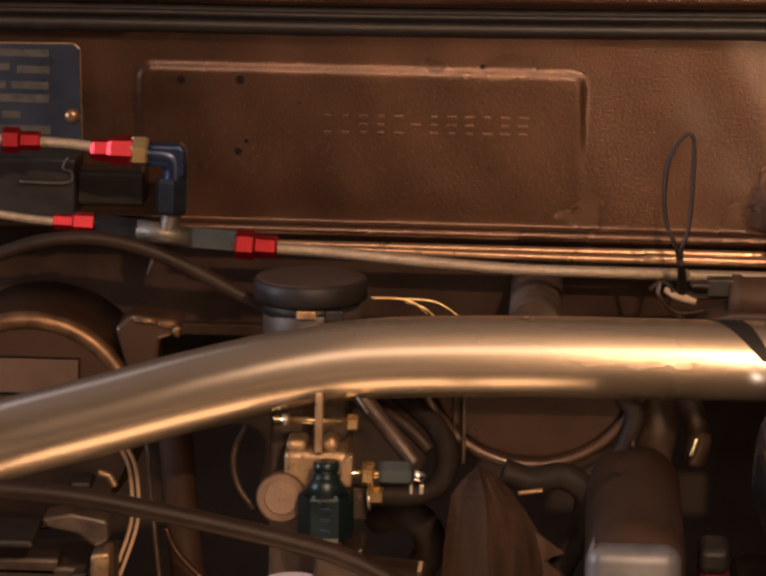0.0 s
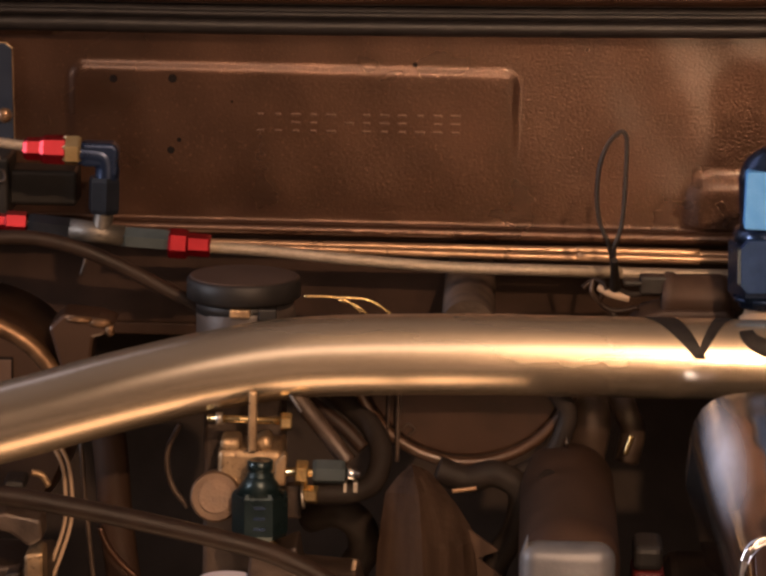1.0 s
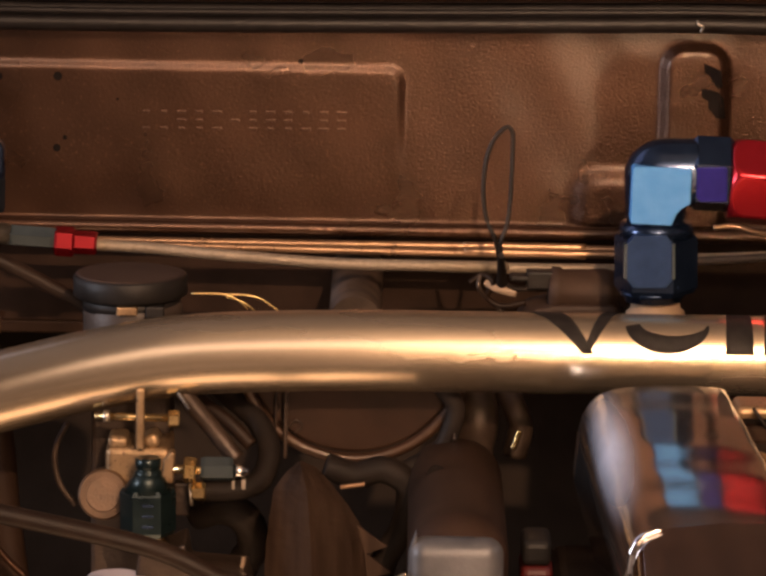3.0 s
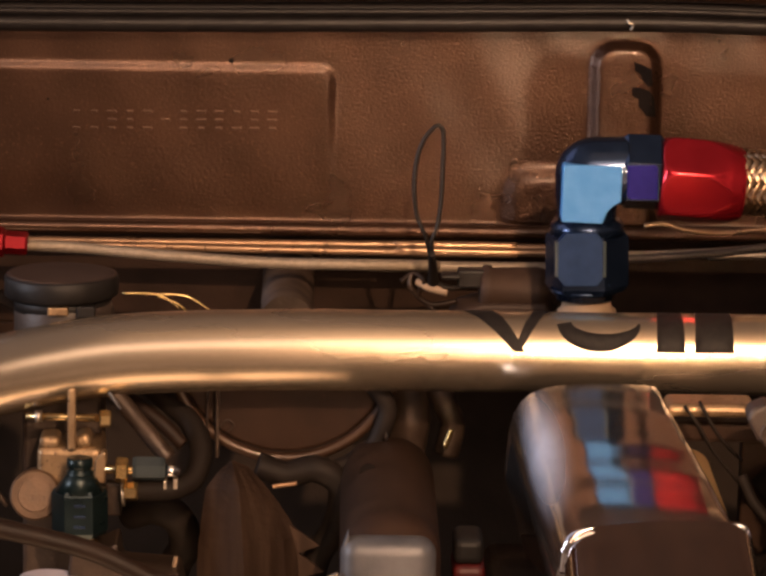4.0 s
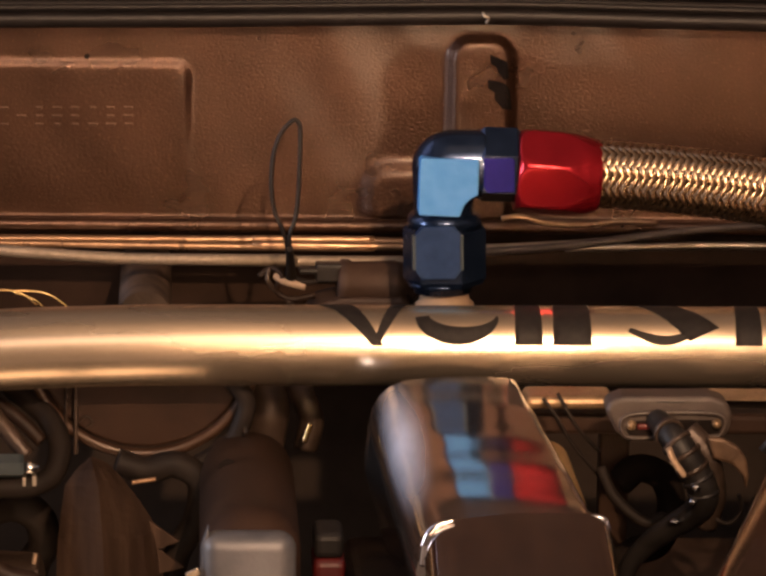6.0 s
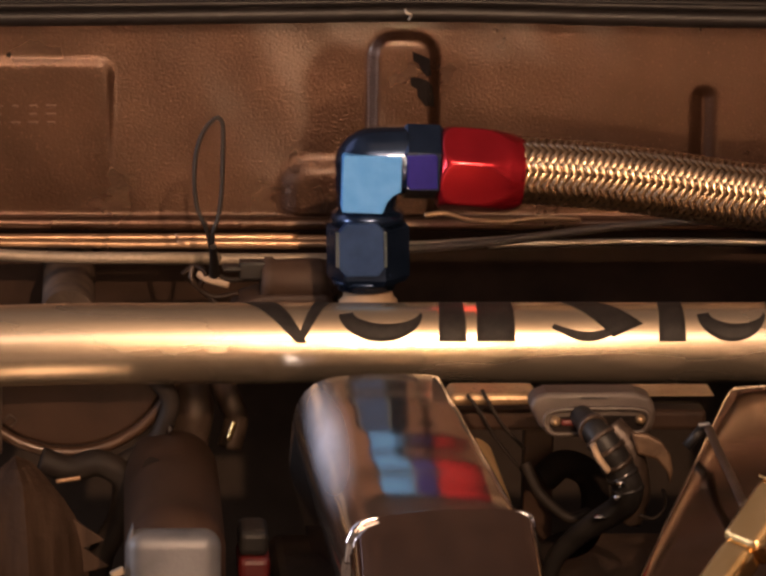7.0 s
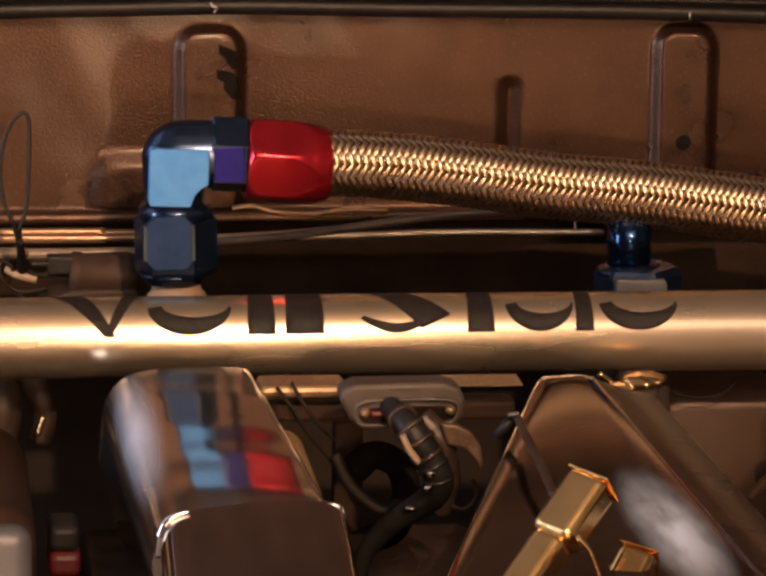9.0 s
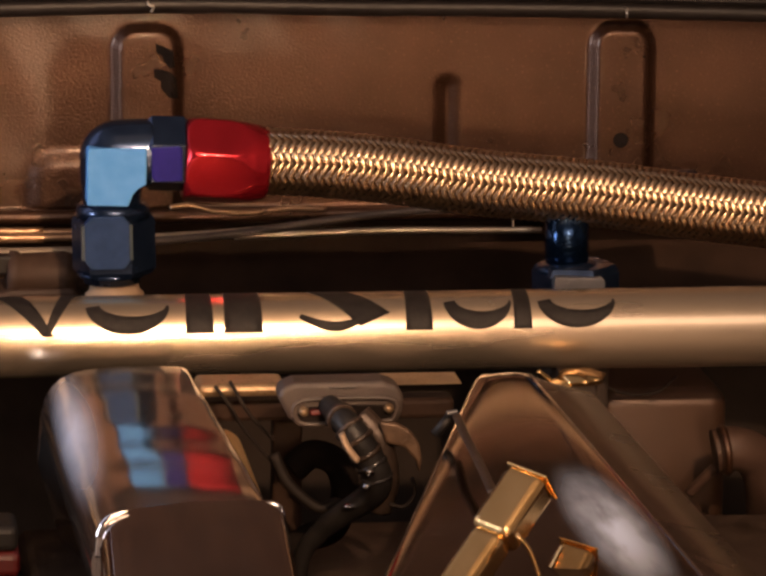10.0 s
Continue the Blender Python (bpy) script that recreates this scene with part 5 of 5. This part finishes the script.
part("base", box(((-0.2566, -0.1500, 0.7430)[0], -0.15, 0.40), ((-0.1938, -0.1500, 0.7271)[0], -0.10, (-0.2220, -0.1500, 0.7352)[2]), 0.002), CAST_DARK, cl)
pil = thing("side_duct", (-0.1703, -0.1000, 0.7187), "dusty brown upright duct, shade put into its colour", "duct")
part("duct", sweep([(-0.1762, -0.0800, 0.8000), (-0.1713, -0.0900, 0.7753), (-0.1679, -0.1000, 0.7484), (-0.1627, -0.1100, 0.7171), (-0.1548, -0.1200, 0.6747)], 0.0078, 20, 8), DUST_SHADE, pil)
part("edge", sweep([(-0.1722, -0.1300, 0.7492), (-0.1686, -0.1300, 0.7404), (-0.1624, -0.1300, 0.7327), (-0.1554, -0.1300, 0.7262)], 0.0015, 10, 6), PAINT, pil)
part("rib", sweep([(-0.1826, -0.1100, 0.7820), (-0.1812, -0.1100, 0.7618), (-0.1788, -0.1100, 0.7393), (-0.1759, -0.1100, 0.7122)], 0.0011, 10, 6), CAST_DARK, pil)


# folded heat shield
def shield():
    left = [(-0.0342, -0.1800, 0.7930), (-0.0396, -0.1800, 0.7880), (-0.0446, -0.1800, 0.7808), (-0.0463, -0.1800, 0.7680), (-0.0477, -0.1800, 0.7549), (-0.0490, -0.1800, 0.7142)]
    ridge = [(-0.0335, -0.1820, 0.7938), (-0.0320, -0.1880, 0.7890), (-0.0300, -0.1900, 0.7825), (-0.0290, -0.1920, 0.7700), (-0.0280, -0.1930, 0.7565), (-0.0262, -0.1950, 0.7150)]
    right = [(-0.0328, -0.1800, 0.7934), (-0.0262, -0.1800, 0.7906), (-0.0207, -0.1800, 0.7846), (-0.0125, -0.1800, 0.7742), (-0.0042, -0.1800, 0.7605), (0.0010, -0.1800, 0.7150)]
    rr = random.Random(11)
    bm = bmesh.new()
    rows = []
    n = 7
    crease = [rr.uniform(-1, 1) * 0.0004 for j in range(2 * n + 1)]
    for i in range(31):
        s = i / 30 * 5
        k = min(int(s), 4)
        a, b, c = [Vector(e[k]).lerp(Vector(e[k + 1]), s - k) for e in (left, ridge, right)]
        row = []
        for j in range(n):
            row.append(a.lerp(b, j / n))
        for j in range(n + 1):
            row.append(b.lerp(c, j / n))
        rows.append([bm.verts.new(p + Vector((rr.uniform(-1, 1) * 0.0001, crease[j] + rr.uniform(-1, 1) * 0.0002, 0))) for j, p in enumerate(row)])
    for r0, r1 in zip(rows, rows[1:]):
        for k in range(2 * n):
            f = bm.faces.new((r0[k], r0[k + 1], r1[k + 1], r1[k]))
    for r0, r1 in zip(rows, rows[1:]):
        bm.edges.get((r0[n], r1[n])).smooth = False
    bmesh.ops.solidify(bm, geom=bm.faces[:], thickness=0.0015)
    ob = thing("heat_shield", left[4], "folded dusty brown heat shield with a ridge", "heat shield")
    sheet = part("sheet", bm, LEATHERY, ob)
    for a, b, c in (((-0.0085, 0.7660), (0.0049, 0.7566), (-0.0050, 0.7528)), ((-0.0052, 0.7540), (0.0070, 0.7450), (-0.0040, 0.7420))):
        part("torn_tab", slab([a, b, c], -0.182, -0.1805, 0.0004), LEATHERY, sheet, "torn ragged tab")
    return ob


shield()
pipe_thing("brass_spigot", [(-0.0160, -0.1780, 0.7816), (-0.0110, -0.1780, 0.7824), (-0.0055, -0.1780, 0.7832)], 0.0010, COPPER, "short bright metal spigot", "spigot")
pipe_thing("loom", [(-0.0228, -0.1680, 0.7886), (-0.0101, -0.1680, 0.7846), (0.0025, -0.1680, 0.7872), (0.0133, -0.1680, 0.7799), (0.0117, -0.1680, 0.7624), (0.0036, -0.1680, 0.7469), (-0.0001, -0.1680, 0.7248)], 0.0059, RUBBER, "taped black wiring loom", "cable")
pipe_thing("loom", [(0.0225, -0.1600, 0.8281), (0.0326, -0.1600, 0.8154), (0.0316, -0.1600, 0.8046), (0.0256, -0.1600, 0.7935), (0.0089, -0.1650, 0.7845)], 0.0042, RUBBER, "taped black wiring loom", "cable")
tagged(part("glint_screw", spindle((0.0327, -0.1675, 0.8040), (0.0331, -0.1660, 0.7995), [(0, 0.0006), (0.5, 0.0013), (1, 0.0008)], 12), CHROME), "tiny bright chromed screw head", "screw")
pipe_thing("terminal_lead", [(-0.0105, -0.1500, 0.7522), (-0.0029, -0.1500, 0.7474), (0.0053, -0.1500, 0.7443)], 0.0027, CAST_DARK, "brown lead with a crimped end", "cable")
pipe_thing("terminal_lead", [(-0.0047, -0.1600, 0.7522), (-0.0024, -0.1600, 0.7467), (-0.0030, -0.1600, 0.7390)], 0.0017, GREY_PLASTIC, "grey lead with a crimped end", "cable")

# box with a dusty top
ig = thing("ignition_module", (0.0339, -0.2500, 0.7656), "metal module with a dusty brown top and grey front", "module")
IZ = 0.7958
i0, i1 = (0.0160, -0.3000, 0.7953), (0.0524, -0.3000, 0.7964)
part("case", soft_box((i0[0] - 0.0028, -0.300, 0.52), (i1[0] + 0.0015, -0.14, IZ + 0.003), 0.018, 8), DUST_SHADE, ig)
part("front_plate", soft_box((i0[0] - 0.0032, -0.307, 0.53), (i1[0] - 0.0010, -0.292, IZ - 0.0035), 0.0072, 6), GREY_METAL, ig, "grey metal front plate")
part("pale_tab", box((0.0068, -0.306, 0.7740), (0.0128, -0.303, 0.7772), 0.0006, 2, (0, -25, 0)), ALU, ig, "bright bent tab")
part("side_ear", slab([xz(p) for p in ((0.0123, -0.3000, 0.7704), (0.0138, -0.3000, 0.7887), (0.0160, -0.3000, 0.7949), (0.0182, -0.3000, 0.7705))], -0.303, -0.296, 0.0008), GREY_METAL, ig)
part("dent", spindle((0.0248, -0.2105, 0.7962), (0.0250, -0.1985, 0.7928), [(0, 0.0040), (1, 0.0025)], 14), FLAT_BLACK, ig, "round dent, its shade in flat black")
part("stand", box((i0[0] + 0.006, -0.28, 0.40), (i1[0] - 0.006, -0.16, 0.525), 0.003), CAST_DARK, ig)
lump = thing("brown_hose_joint", (0.0455, -0.1200, 0.7866), "dusty brown moulded hose joint with a bright clip", "hose joint")
part("joint", sweep([(0.0405, -0.1100, 0.8130), (0.0440, -0.1200, 0.8021), (0.0432, -0.1200, 0.7910), (0.0394, -0.1200, 0.7753)], 0.0090, 22, 8), CAST_DARK, lump)
part("branch", sweep([(0.0557, -0.1100, 0.8134), (0.0596, -0.1200, 0.8048), (0.0629, -0.1200, 0.7960), (0.0603, -0.1200, 0.7826)], 0.0056, 18, 8), CAST_DARK, lump)
part("clip", sweep([(0.0618, -0.1420, 0.7994), (0.0606, -0.1420, 0.7957), (0.0589, -0.1420, 0.7910)], 0.0013, 10, 6), BRASS, lump)
part("tail", rod((0.0393, -0.1200, 0.7775), ((0.0393, -0.1200, 0.7775)[0], -0.12, 0.40), 0.0086, 20), CAST_DARK, lump)
rc = thing("red_connector", (0.0662, -0.2500, 0.7666), "red plastic connector with a grey cap", "connector")
part("shell", box((0.0597, -0.2600, 0.7587), (0.0732, -0.2300, 0.7694), 0.003, 3), RED_PLASTIC, rc)
part("cap", box((0.0600, -0.2580, 0.7690), (0.0724, -0.2320, 0.7801), 0.003, 3), BLACK_PLASTIC, rc)
part("stem", box((0.0624, -0.255, 0.40), (0.0705, -0.235, 0.7572), 0.002), BLACK_PLASTIC, rc)
# ---------------------------------------------------------------- second cover
RZ = 0.8490
R0, R1 = (0.2790, -0.2921, 0.8490), (0.2868, -0.5311, 0.8490)


def second_cover():
    cov = thing("cam_cover", (R0[0], -0.3, 0.75), "dull polished metal cam cover with a sloping side", "cam cover", "cam covers")
    bm, facet = bmesh.new(), bmesh.new()
    rings, facet_rings = [], []
    n = 40
    for k in range(n + 1):
        y = -0.63 + (-0.215 + 0.63) * k / n
        t = (y - R1[1]) / (R0[1] - R1[1])
        xr = R1[0] + (R0[0] - R1[0]) * t
        xl = min(0.2523 + 0.25 * (y + 0.3085), xr - 0.012)
        w = xr - xl
        prof = [(xl - 0.001, RZ - 0.09), (xl - 0.001, RZ - 0.004), (xl, RZ - 0.0018), (xl + 0.002, RZ - 0.0004), (xl + 0.008, RZ)]
        prof += [(xl + 0.008 + (w - 0.0095) * j / 6, RZ + 0.0004 * math.sin(math.pi * j / 6)) for j in range(1, 7)]
        prof += [(xr, RZ - 0.0006), (xr, RZ - 0.09)]
        dip = 0.30 * max(0.0, y + 0.290)
        rings.append([bm.verts.new((x, y, z - dip)) for x, z in prof])
        side = [(xr, RZ - 0.09), (xr, RZ - 0.0010), (xr + 0.013, RZ - 0.0052), (xr + 0.0262, RZ - 0.0088), (xr + 0.0272, RZ - 0.0105), (xr + 0.0275, RZ - 0.09)]
        facet_rings.append([facet.verts.new((x, y, z - dip)) for x, z in side])
    for mesh, loops in ((bm, rings), (facet, facet_rings)):
        m = len(loops[0])
        for a, b in zip(loops, loops[1:]):
            for k in range(m):
                f = mesh.faces.new((a[k], a[(k + 1) % m], b[(k + 1) % m], b[k]))
                f.smooth = k != m - 1
        mesh.faces.new(loops[0])
        mesh.faces.new(loops[-1][::-1])
        for e in mesh.edges:
            if len(e.link_faces) == 2 and e.calc_face_angle(0) > radians(32):
                e.smooth = False
    part("side_facet", facet, FACET, cov, "brown satin sloping side")
    part("edge_bead", sweep([(R1[0] + (R0[0] - R1[0]) * ((y - R1[1]) / (R0[1] - R1[1])), y, RZ - 0.0006) for y in (-0.63, -0.54, -0.45, -0.36, -0.292)], 0.0007, 10, 8), CHROME, cov, "bright polished edge")
    # pale bluish sheen painted on the top beside the ridge
    part("body", bm, painted_haze(CHROME_HAZE, (0.2700, -0.5380, 0.8490), (0.0175, 0.105, 0.03), 1.0, (0.66, 0.78, 1.0), 90, 0.12), cov)
    return cov


second_cover()

# chrome posts standing in the valley between the covers


def plated_bar(p0, p1, wide, deep, turn):
    m, length = frame_to(p0, p1)
    bm = box((-wide / 2, -deep / 2, 0), (wide / 2, deep / 2, length), 0.0032, 5)
    bm.transform(m @ pose(0, 0, 0, 0, 0, turn))
    return bm


def post(p0, p1, wide, label, step=None):
    ob = thing("chrome_post", p0, label, "post", "chrome posts")
    a, b = Vector(p0), Vector(p1)
    if step:
        part("shaft", plated_bar(a, a.lerp(b, step), wide * 0.80, wide * 0.70, 12), CHROME_WARM, ob)
    head = part("head", plated_bar(a.lerp(b, (step or 0.02) - 0.02), b, wide, wide * 0.8, 12), CHROME_WARM, ob)
    part("end_plate", plated_bar(a.lerp(b, 0.985), b, wide * 1.04, wide * 0.84, 12), CHROME_WARM, head)
    return ob


pa = post((0.1951, -0.6100, 0.8342), (0.2340, -0.5800, 0.8780), 0.0162, "warm chrome-plated square post leaning forward", 0.62)
part("strap", sweep([(0.2245, -0.6080, 0.8660), (0.2290, -0.6080, 0.8600), (0.2345, -0.6080, 0.8440)], 0.0022, 10, 6, flat=0.4), CHROME_WARM, pa)
post((0.2292, -0.6100, 0.8266), (0.2505, -0.5800, 0.8517), 0.0139, "warm chrome-plated square post leaning forward")

# grey multi-way plug with its conduit
KY = -0.30
pl2 = thing("coil_plug", (0.2012, -0.3000, 0.8248), "grey multi-way plug with a taped conduit", "connector")
shell = [(0.1745, -0.3000, 0.8439), (0.1761, -0.3000, 0.8479), (0.1812, -0.3000, 0.8500), (0.2168, -0.3000, 0.8502), (0.2232, -0.3000, 0.8479), (0.2257, -0.3000, 0.8430), (0.2250, -0.3000, 0.8361), (0.2222, -0.3000, 0.8321), (0.1833, -0.3000, 0.8320), (0.1790, -0.3000, 0.8353)]
plug_shell = part("shell", slab([xz(p) for p in shell], KY - 0.006, KY + 0.010, 0.003, 4), GREY_PLASTIC, pl2)
mouth = [(0.1825, -0.3000, 0.8369), (0.1849, -0.3000, 0.8397), (0.2011, -0.3000, 0.8406), (0.2199, -0.3000, 0.8403), (0.2222, -0.3000, 0.8378), (0.2206, -0.3000, 0.8342), (0.2012, -0.3000, 0.8333), (0.1849, -0.3000, 0.8332)]
# flat black slab painted as the dark of the plug's opening
part("mouth", slab([xz(p) for p in mouth], KY - 0.0072, KY - 0.004, 0.0006, 2), FLAT_BLACK, plug_shell)
part("mouth_rim", sweep([(0.1806, -0.3070, 0.8369), (0.1817, -0.3070, 0.8413), (0.1884, -0.3070, 0.8432), (0.2042, -0.3070, 0.8436), (0.2180, -0.3070, 0.8433), (0.2224, -0.3070, 0.8410), (0.2217, -0.3070, 0.8362), (0.2182, -0.3070, 0.8339), (0.2004, -0.3070, 0.8334), (0.1846, -0.3070, 0.8332), (0.1806, -0.3070, 0.8369)], 0.0010, 10, 8), GREY_PLASTIC, plug_shell)
part("slot", box((0.1947, -0.3070, 0.8476), (0.2061, -0.3040, 0.8479), 0.0003), BLACK_PLASTIC, plug_shell)
part("latch", spindle((0.1853, -0.3075, 0.8374), (0.1843, -0.3090, 0.8402), [(0, 0.0016), (0.5, 0.0022), (1, 0.0012)], 14), CAST, plug_shell, "pale latch")
part("latch", spindle((0.2188, -0.3075, 0.8380), (0.2194, -0.3090, 0.8408), [(0, 0.0016), (0.5, 0.0022), (1, 0.0012)], 14), CAST, plug_shell, "pale latch")
part("insert", box((0.1871, -0.3090, 0.8369), (0.1984, -0.3060, 0.8392), 0.0008), RED_PLASTIC, plug_shell, "red insert")
con = [(0.1952, -0.3080, 0.8408), (0.1985, -0.3250, 0.8390), (0.2035, -0.3300, 0.8330), (0.2085, -0.3300, 0.8244), (0.2117, -0.3300, 0.8175), (0.2118, -0.3280, 0.8114), (0.2085, -0.3220, 0.8054), (0.2010, -0.3160, 0.7985), (0.1925, -0.3100, 0.7900), (0.1850, -0.3050, 0.7780), (0.1830, -0.3000, 0.7600)]
conduit = part("conduit", sweep(con, 0.0062, 20, 10, [0.0046, 0.0056, 0.0064, 0.0062, 0.0056, 0.0048, 0.0040, 0.0034]), BLACK_PLASTIC, pl2)
cpts = curve_points(con, 5)
for k, r in ((4, 0.0062), (7, 0.0066), (10, 0.0069), (13, 0.0069), (16, 0.0068), (20, 0.0066)):
    a, b = cpts[k], cpts[k + 1]
    part("tape_band", rod(a, b, r, 20, 0.0005), CAST_DARK if k < 14 else BLACK_GLOSS, conduit)
part("sleeve", sweep([(0.2055, -0.3230, 0.8400), (0.2120, -0.3260, 0.8330), (0.2150, -0.3260, 0.8240), (0.2165, -0.3240, 0.8120), (0.2140, -0.3200, 0.8010)], 0.0052, 16, 8), CAST_DARK, conduit, "second brown fabric sleeve")
part("flap", slab([(0.2120, 0.8400), (0.2190, 0.8392), (0.2245, 0.8362), (0.2282, 0.8310), (0.2294, 0.8242), (0.2285, 0.8182), (0.2268, 0.8240), (0.2225, 0.8290), (0.2150, 0.8310)], -0.334, -0.330, 0.0012, 2), CAST_BROWN, pl2, "torn brown fabric tape flap")
part("wrap", sweep([(0.1965, -0.3380, 0.8365), (0.1990, -0.3385, 0.8310), (0.2030, -0.3385, 0.8255)], 0.0026, 10, 6, flat=0.5), TAN, pl2, "torn tan tape")
part("loop_lead", sweep([(0.2250, -0.3380, 0.8180), (0.2262, -0.3380, 0.8110), (0.2215, -0.3380, 0.8060), (0.2160, -0.3380, 0.8075)], 0.0008, 10, 8), RUBBER, pl2)
# this hose is flat black, the shade round it put into its colour
pipe_thing("heater_hose", [(0.1868, -0.2500, 0.8004), (0.1949, -0.2500, 0.8066), (0.2052, -0.2500, 0.8022), (0.2086, -0.2500, 0.7895), (0.2034, -0.2500, 0.7749), (0.1911, -0.2500, 0.7689), (0.1790, -0.2500, 0.7502), (0.1755, -0.2500, 0.6434)], 0.0060, FLAT_BLACK, "black rubber heater hose in the shade", "hose", 20)
pipe_thing("spark_lead", [(0.1766, -0.2700, 0.8118), (0.1822, -0.2750, 0.8006), (0.1938, -0.2800, 0.7913), (0.2018, -0.2800, 0.7932), (0.2007, -0.2800, 0.7870), (0.1919, -0.2800, 0.7810)], 0.0024, RUBBER, "thin black ignition lead", "cable")
rail2 = thing("fuel_rail", (0.1987, -0.2500, 0.8336), "pale rail carrying the plugs, partly hidden", "rail")
part("bar", box((0.1460, -0.2620, 0.8339), (0.1824, -0.2400, 0.8395), 0.0026, 3), CAST, rail2)
part("bar", box((0.2237, -0.2620, 0.8384), (0.2553, -0.2400, 0.8383), 0.002, 3), CAST, rail2)
# underside and pillar darkened to hold the shade behind the plug
part("underside", box((0.1460, -0.2500, 0.8208), (0.2541, -0.2350, 0.8292), 0.002), DUST_SHADE, rail2)
part("lead", sweep([(0.1527, -0.2660, 0.8401), (0.1585, -0.2680, 0.8322), (0.1648, -0.2660, 0.8214), (0.1774, -0.2620, 0.8057)], 0.0008, 8, 8), RUBBER, rail2)
part("lead", sweep([(0.1587, -0.2660, 0.8420), (0.1670, -0.2680, 0.8280), (0.1769, -0.2660, 0.8170)], 0.0008, 8, 8), RUBBER, rail2)
part("pillar", box((0.1795, -0.238, TOP_Z - 0.09), (0.1918, -0.228, 0.8185), 0.001), DUST_SHADE, rail2)
probe = thing("black_probe", (0.2270, -0.4000, 0.8523), "slim black probe with a pale tip and a flat lead", "sensor")
part("stem", rod((0.2251, -0.4000, 0.8504), (0.2318, -0.4000, 0.8584), 0.0020, 14), BLACK_PLASTIC, probe)
part("tip", spindle((0.2287, -0.4060, 0.8602), (0.2328, -0.4060, 0.8607), [(0, 0.0009), (1, 0.0009)], 12), GREY_METAL, probe)
part("flat_lead", sweep([(0.2333, -0.4000, 0.8579), (0.2309, -0.4400, 0.8600), (0.2302, -0.4800, 0.8595), (0.2281, -0.5300, 0.8604)], 0.0018, 10, 8, flat=0.4), CAST_DARK, probe)

# behind the right-hand end
def crumple(p, size, seed):
    """A small crushed lump, for foil and for added glints."""
    rr = random.Random(seed)
    bm = bmesh.new()
    bmesh.ops.create_icosphere(bm, subdivisions=3, radius=1)
    for v in bm.verts:
        k = 0.82 + rr.random() * 0.28
        v.co = Vector(p) + Vector((v.co.x * size[0] * k, v.co.y * size[1] * k, v.co.z * size[2] * k))
    smooth(bm, True)
    return bm


# small chrome lumps added as the glints on the conduit's silver tape
part("glint_scrap", crumple((0.2080, -0.3375, 0.8205), (0.0020, 0.002, 0.0013), 8), CHROME, conduit, "chrome scrap added as a glint on the tape")
part("glint_scrap", crumple((0.2072, -0.3350, 0.8140), (0.0016, 0.002, 0.0014), 9), CHROME, conduit, "chrome scrap added as a glint on the tape")
part("glint_scrap", crumple((0.2020, -0.3250, 0.8035), (0.0030, 0.002, 0.0008), 12), CHROME, conduit, "chrome scrap added as a glint on the tape")
ring = thing("gold_gasket", (0.3180, -0.1900, 0.8178), "golden crushed gasket under the upright fitting", "gasket")
part("ring", crumple((0.3161, -0.2000, 0.8261), (0.0107, 0.012, 0.0033), 3), CHROME_WARM, ring, "crushed golden foil")
part("fold", crumple((0.3068, -0.2050, 0.8244), (0.0053, 0.008, 0.0019), 5), BRASS, ring, "folded golden tab")
part("lip", sweep([(0.2970, -0.2000, 0.8290), (0.3045, -0.2000, 0.8233), (0.3120, -0.2000, 0.8189)], 0.0014, 10, 8), CHROME_WARM, ring)
part("foot", box((0.3098, -0.205, 0.70), (0.3225, -0.16, 0.8244), 0.001), CAST_DARK, ring)
tagged(part("pressed_hump", soft_box((0.3365, -0.125, 0.60), (0.3965, 0.15, 0.8020), 0.008, 8), PAINT_SMOOTH), "rounded brown pressing of the inner panel", "panel", kind="structure")
pipe_thing("thin_wire", [(0.3353, -0.1400, 0.8126), (0.3399, -0.1400, 0.8068), (0.3509, -0.1400, 0.8039), (0.3619, -0.1400, 0.8055), (0.3695, -0.1400, 0.8121)], 0.0007, RUBBER, "thin black wire hanging in a loop", "cable", 8)
wp = thing("water_pipe", (0.3965, -0.1600, 0.7651), "brown painted bent water pipe with a collar", "pipe")
part("bend", sweep([(0.3812, -0.1700, 0.7846), (0.3906, -0.1700, 0.7859), (0.4006, -0.1650, 0.7807), (0.4070, -0.1600, 0.7683), (0.4107, -0.1500, 0.7466), (0.4173, -0.1300, 0.6886)], 0.0097, 28, 8), PAINT_DIRTY, wp)
part("collar", spindle((0.3826, -0.1780, 0.7869), (0.3857, -0.1780, 0.7873), [(0, 0.0105), (0.5, 0.0116), (1, 0.0105)], 32), PAINT, wp)
part("stay", sweep([(0.3744, -0.1500, 0.7608), (0.3798, -0.1550, 0.7686), (0.3853, -0.1600, 0.7754)], 0.0025, 12, 6), PAINT_DIRTY, wp)
part("foot", box((0.4088, -0.15, 0.40), (0.4268, -0.10, 0.6910), 0.002), CAST_DARK, wp)
# golden lumps added to draw the light on the crumpled bracket's edges
for place, size, seed in (((-0.1860, -0.0860, 0.8335), (0.0060, 0.002, 0.0016), 21), ((-0.1765, -0.0860, 0.8322), (0.0050, 0.002, 0.0022), 22), ((-0.1722, -0.0860, 0.8290), (0.0022, 0.002, 0.0030), 23)):
    part("glint_scrap", crumple(place, size, seed), GOLD_LIT, brk, "golden lump added for the bracket's lit edge")
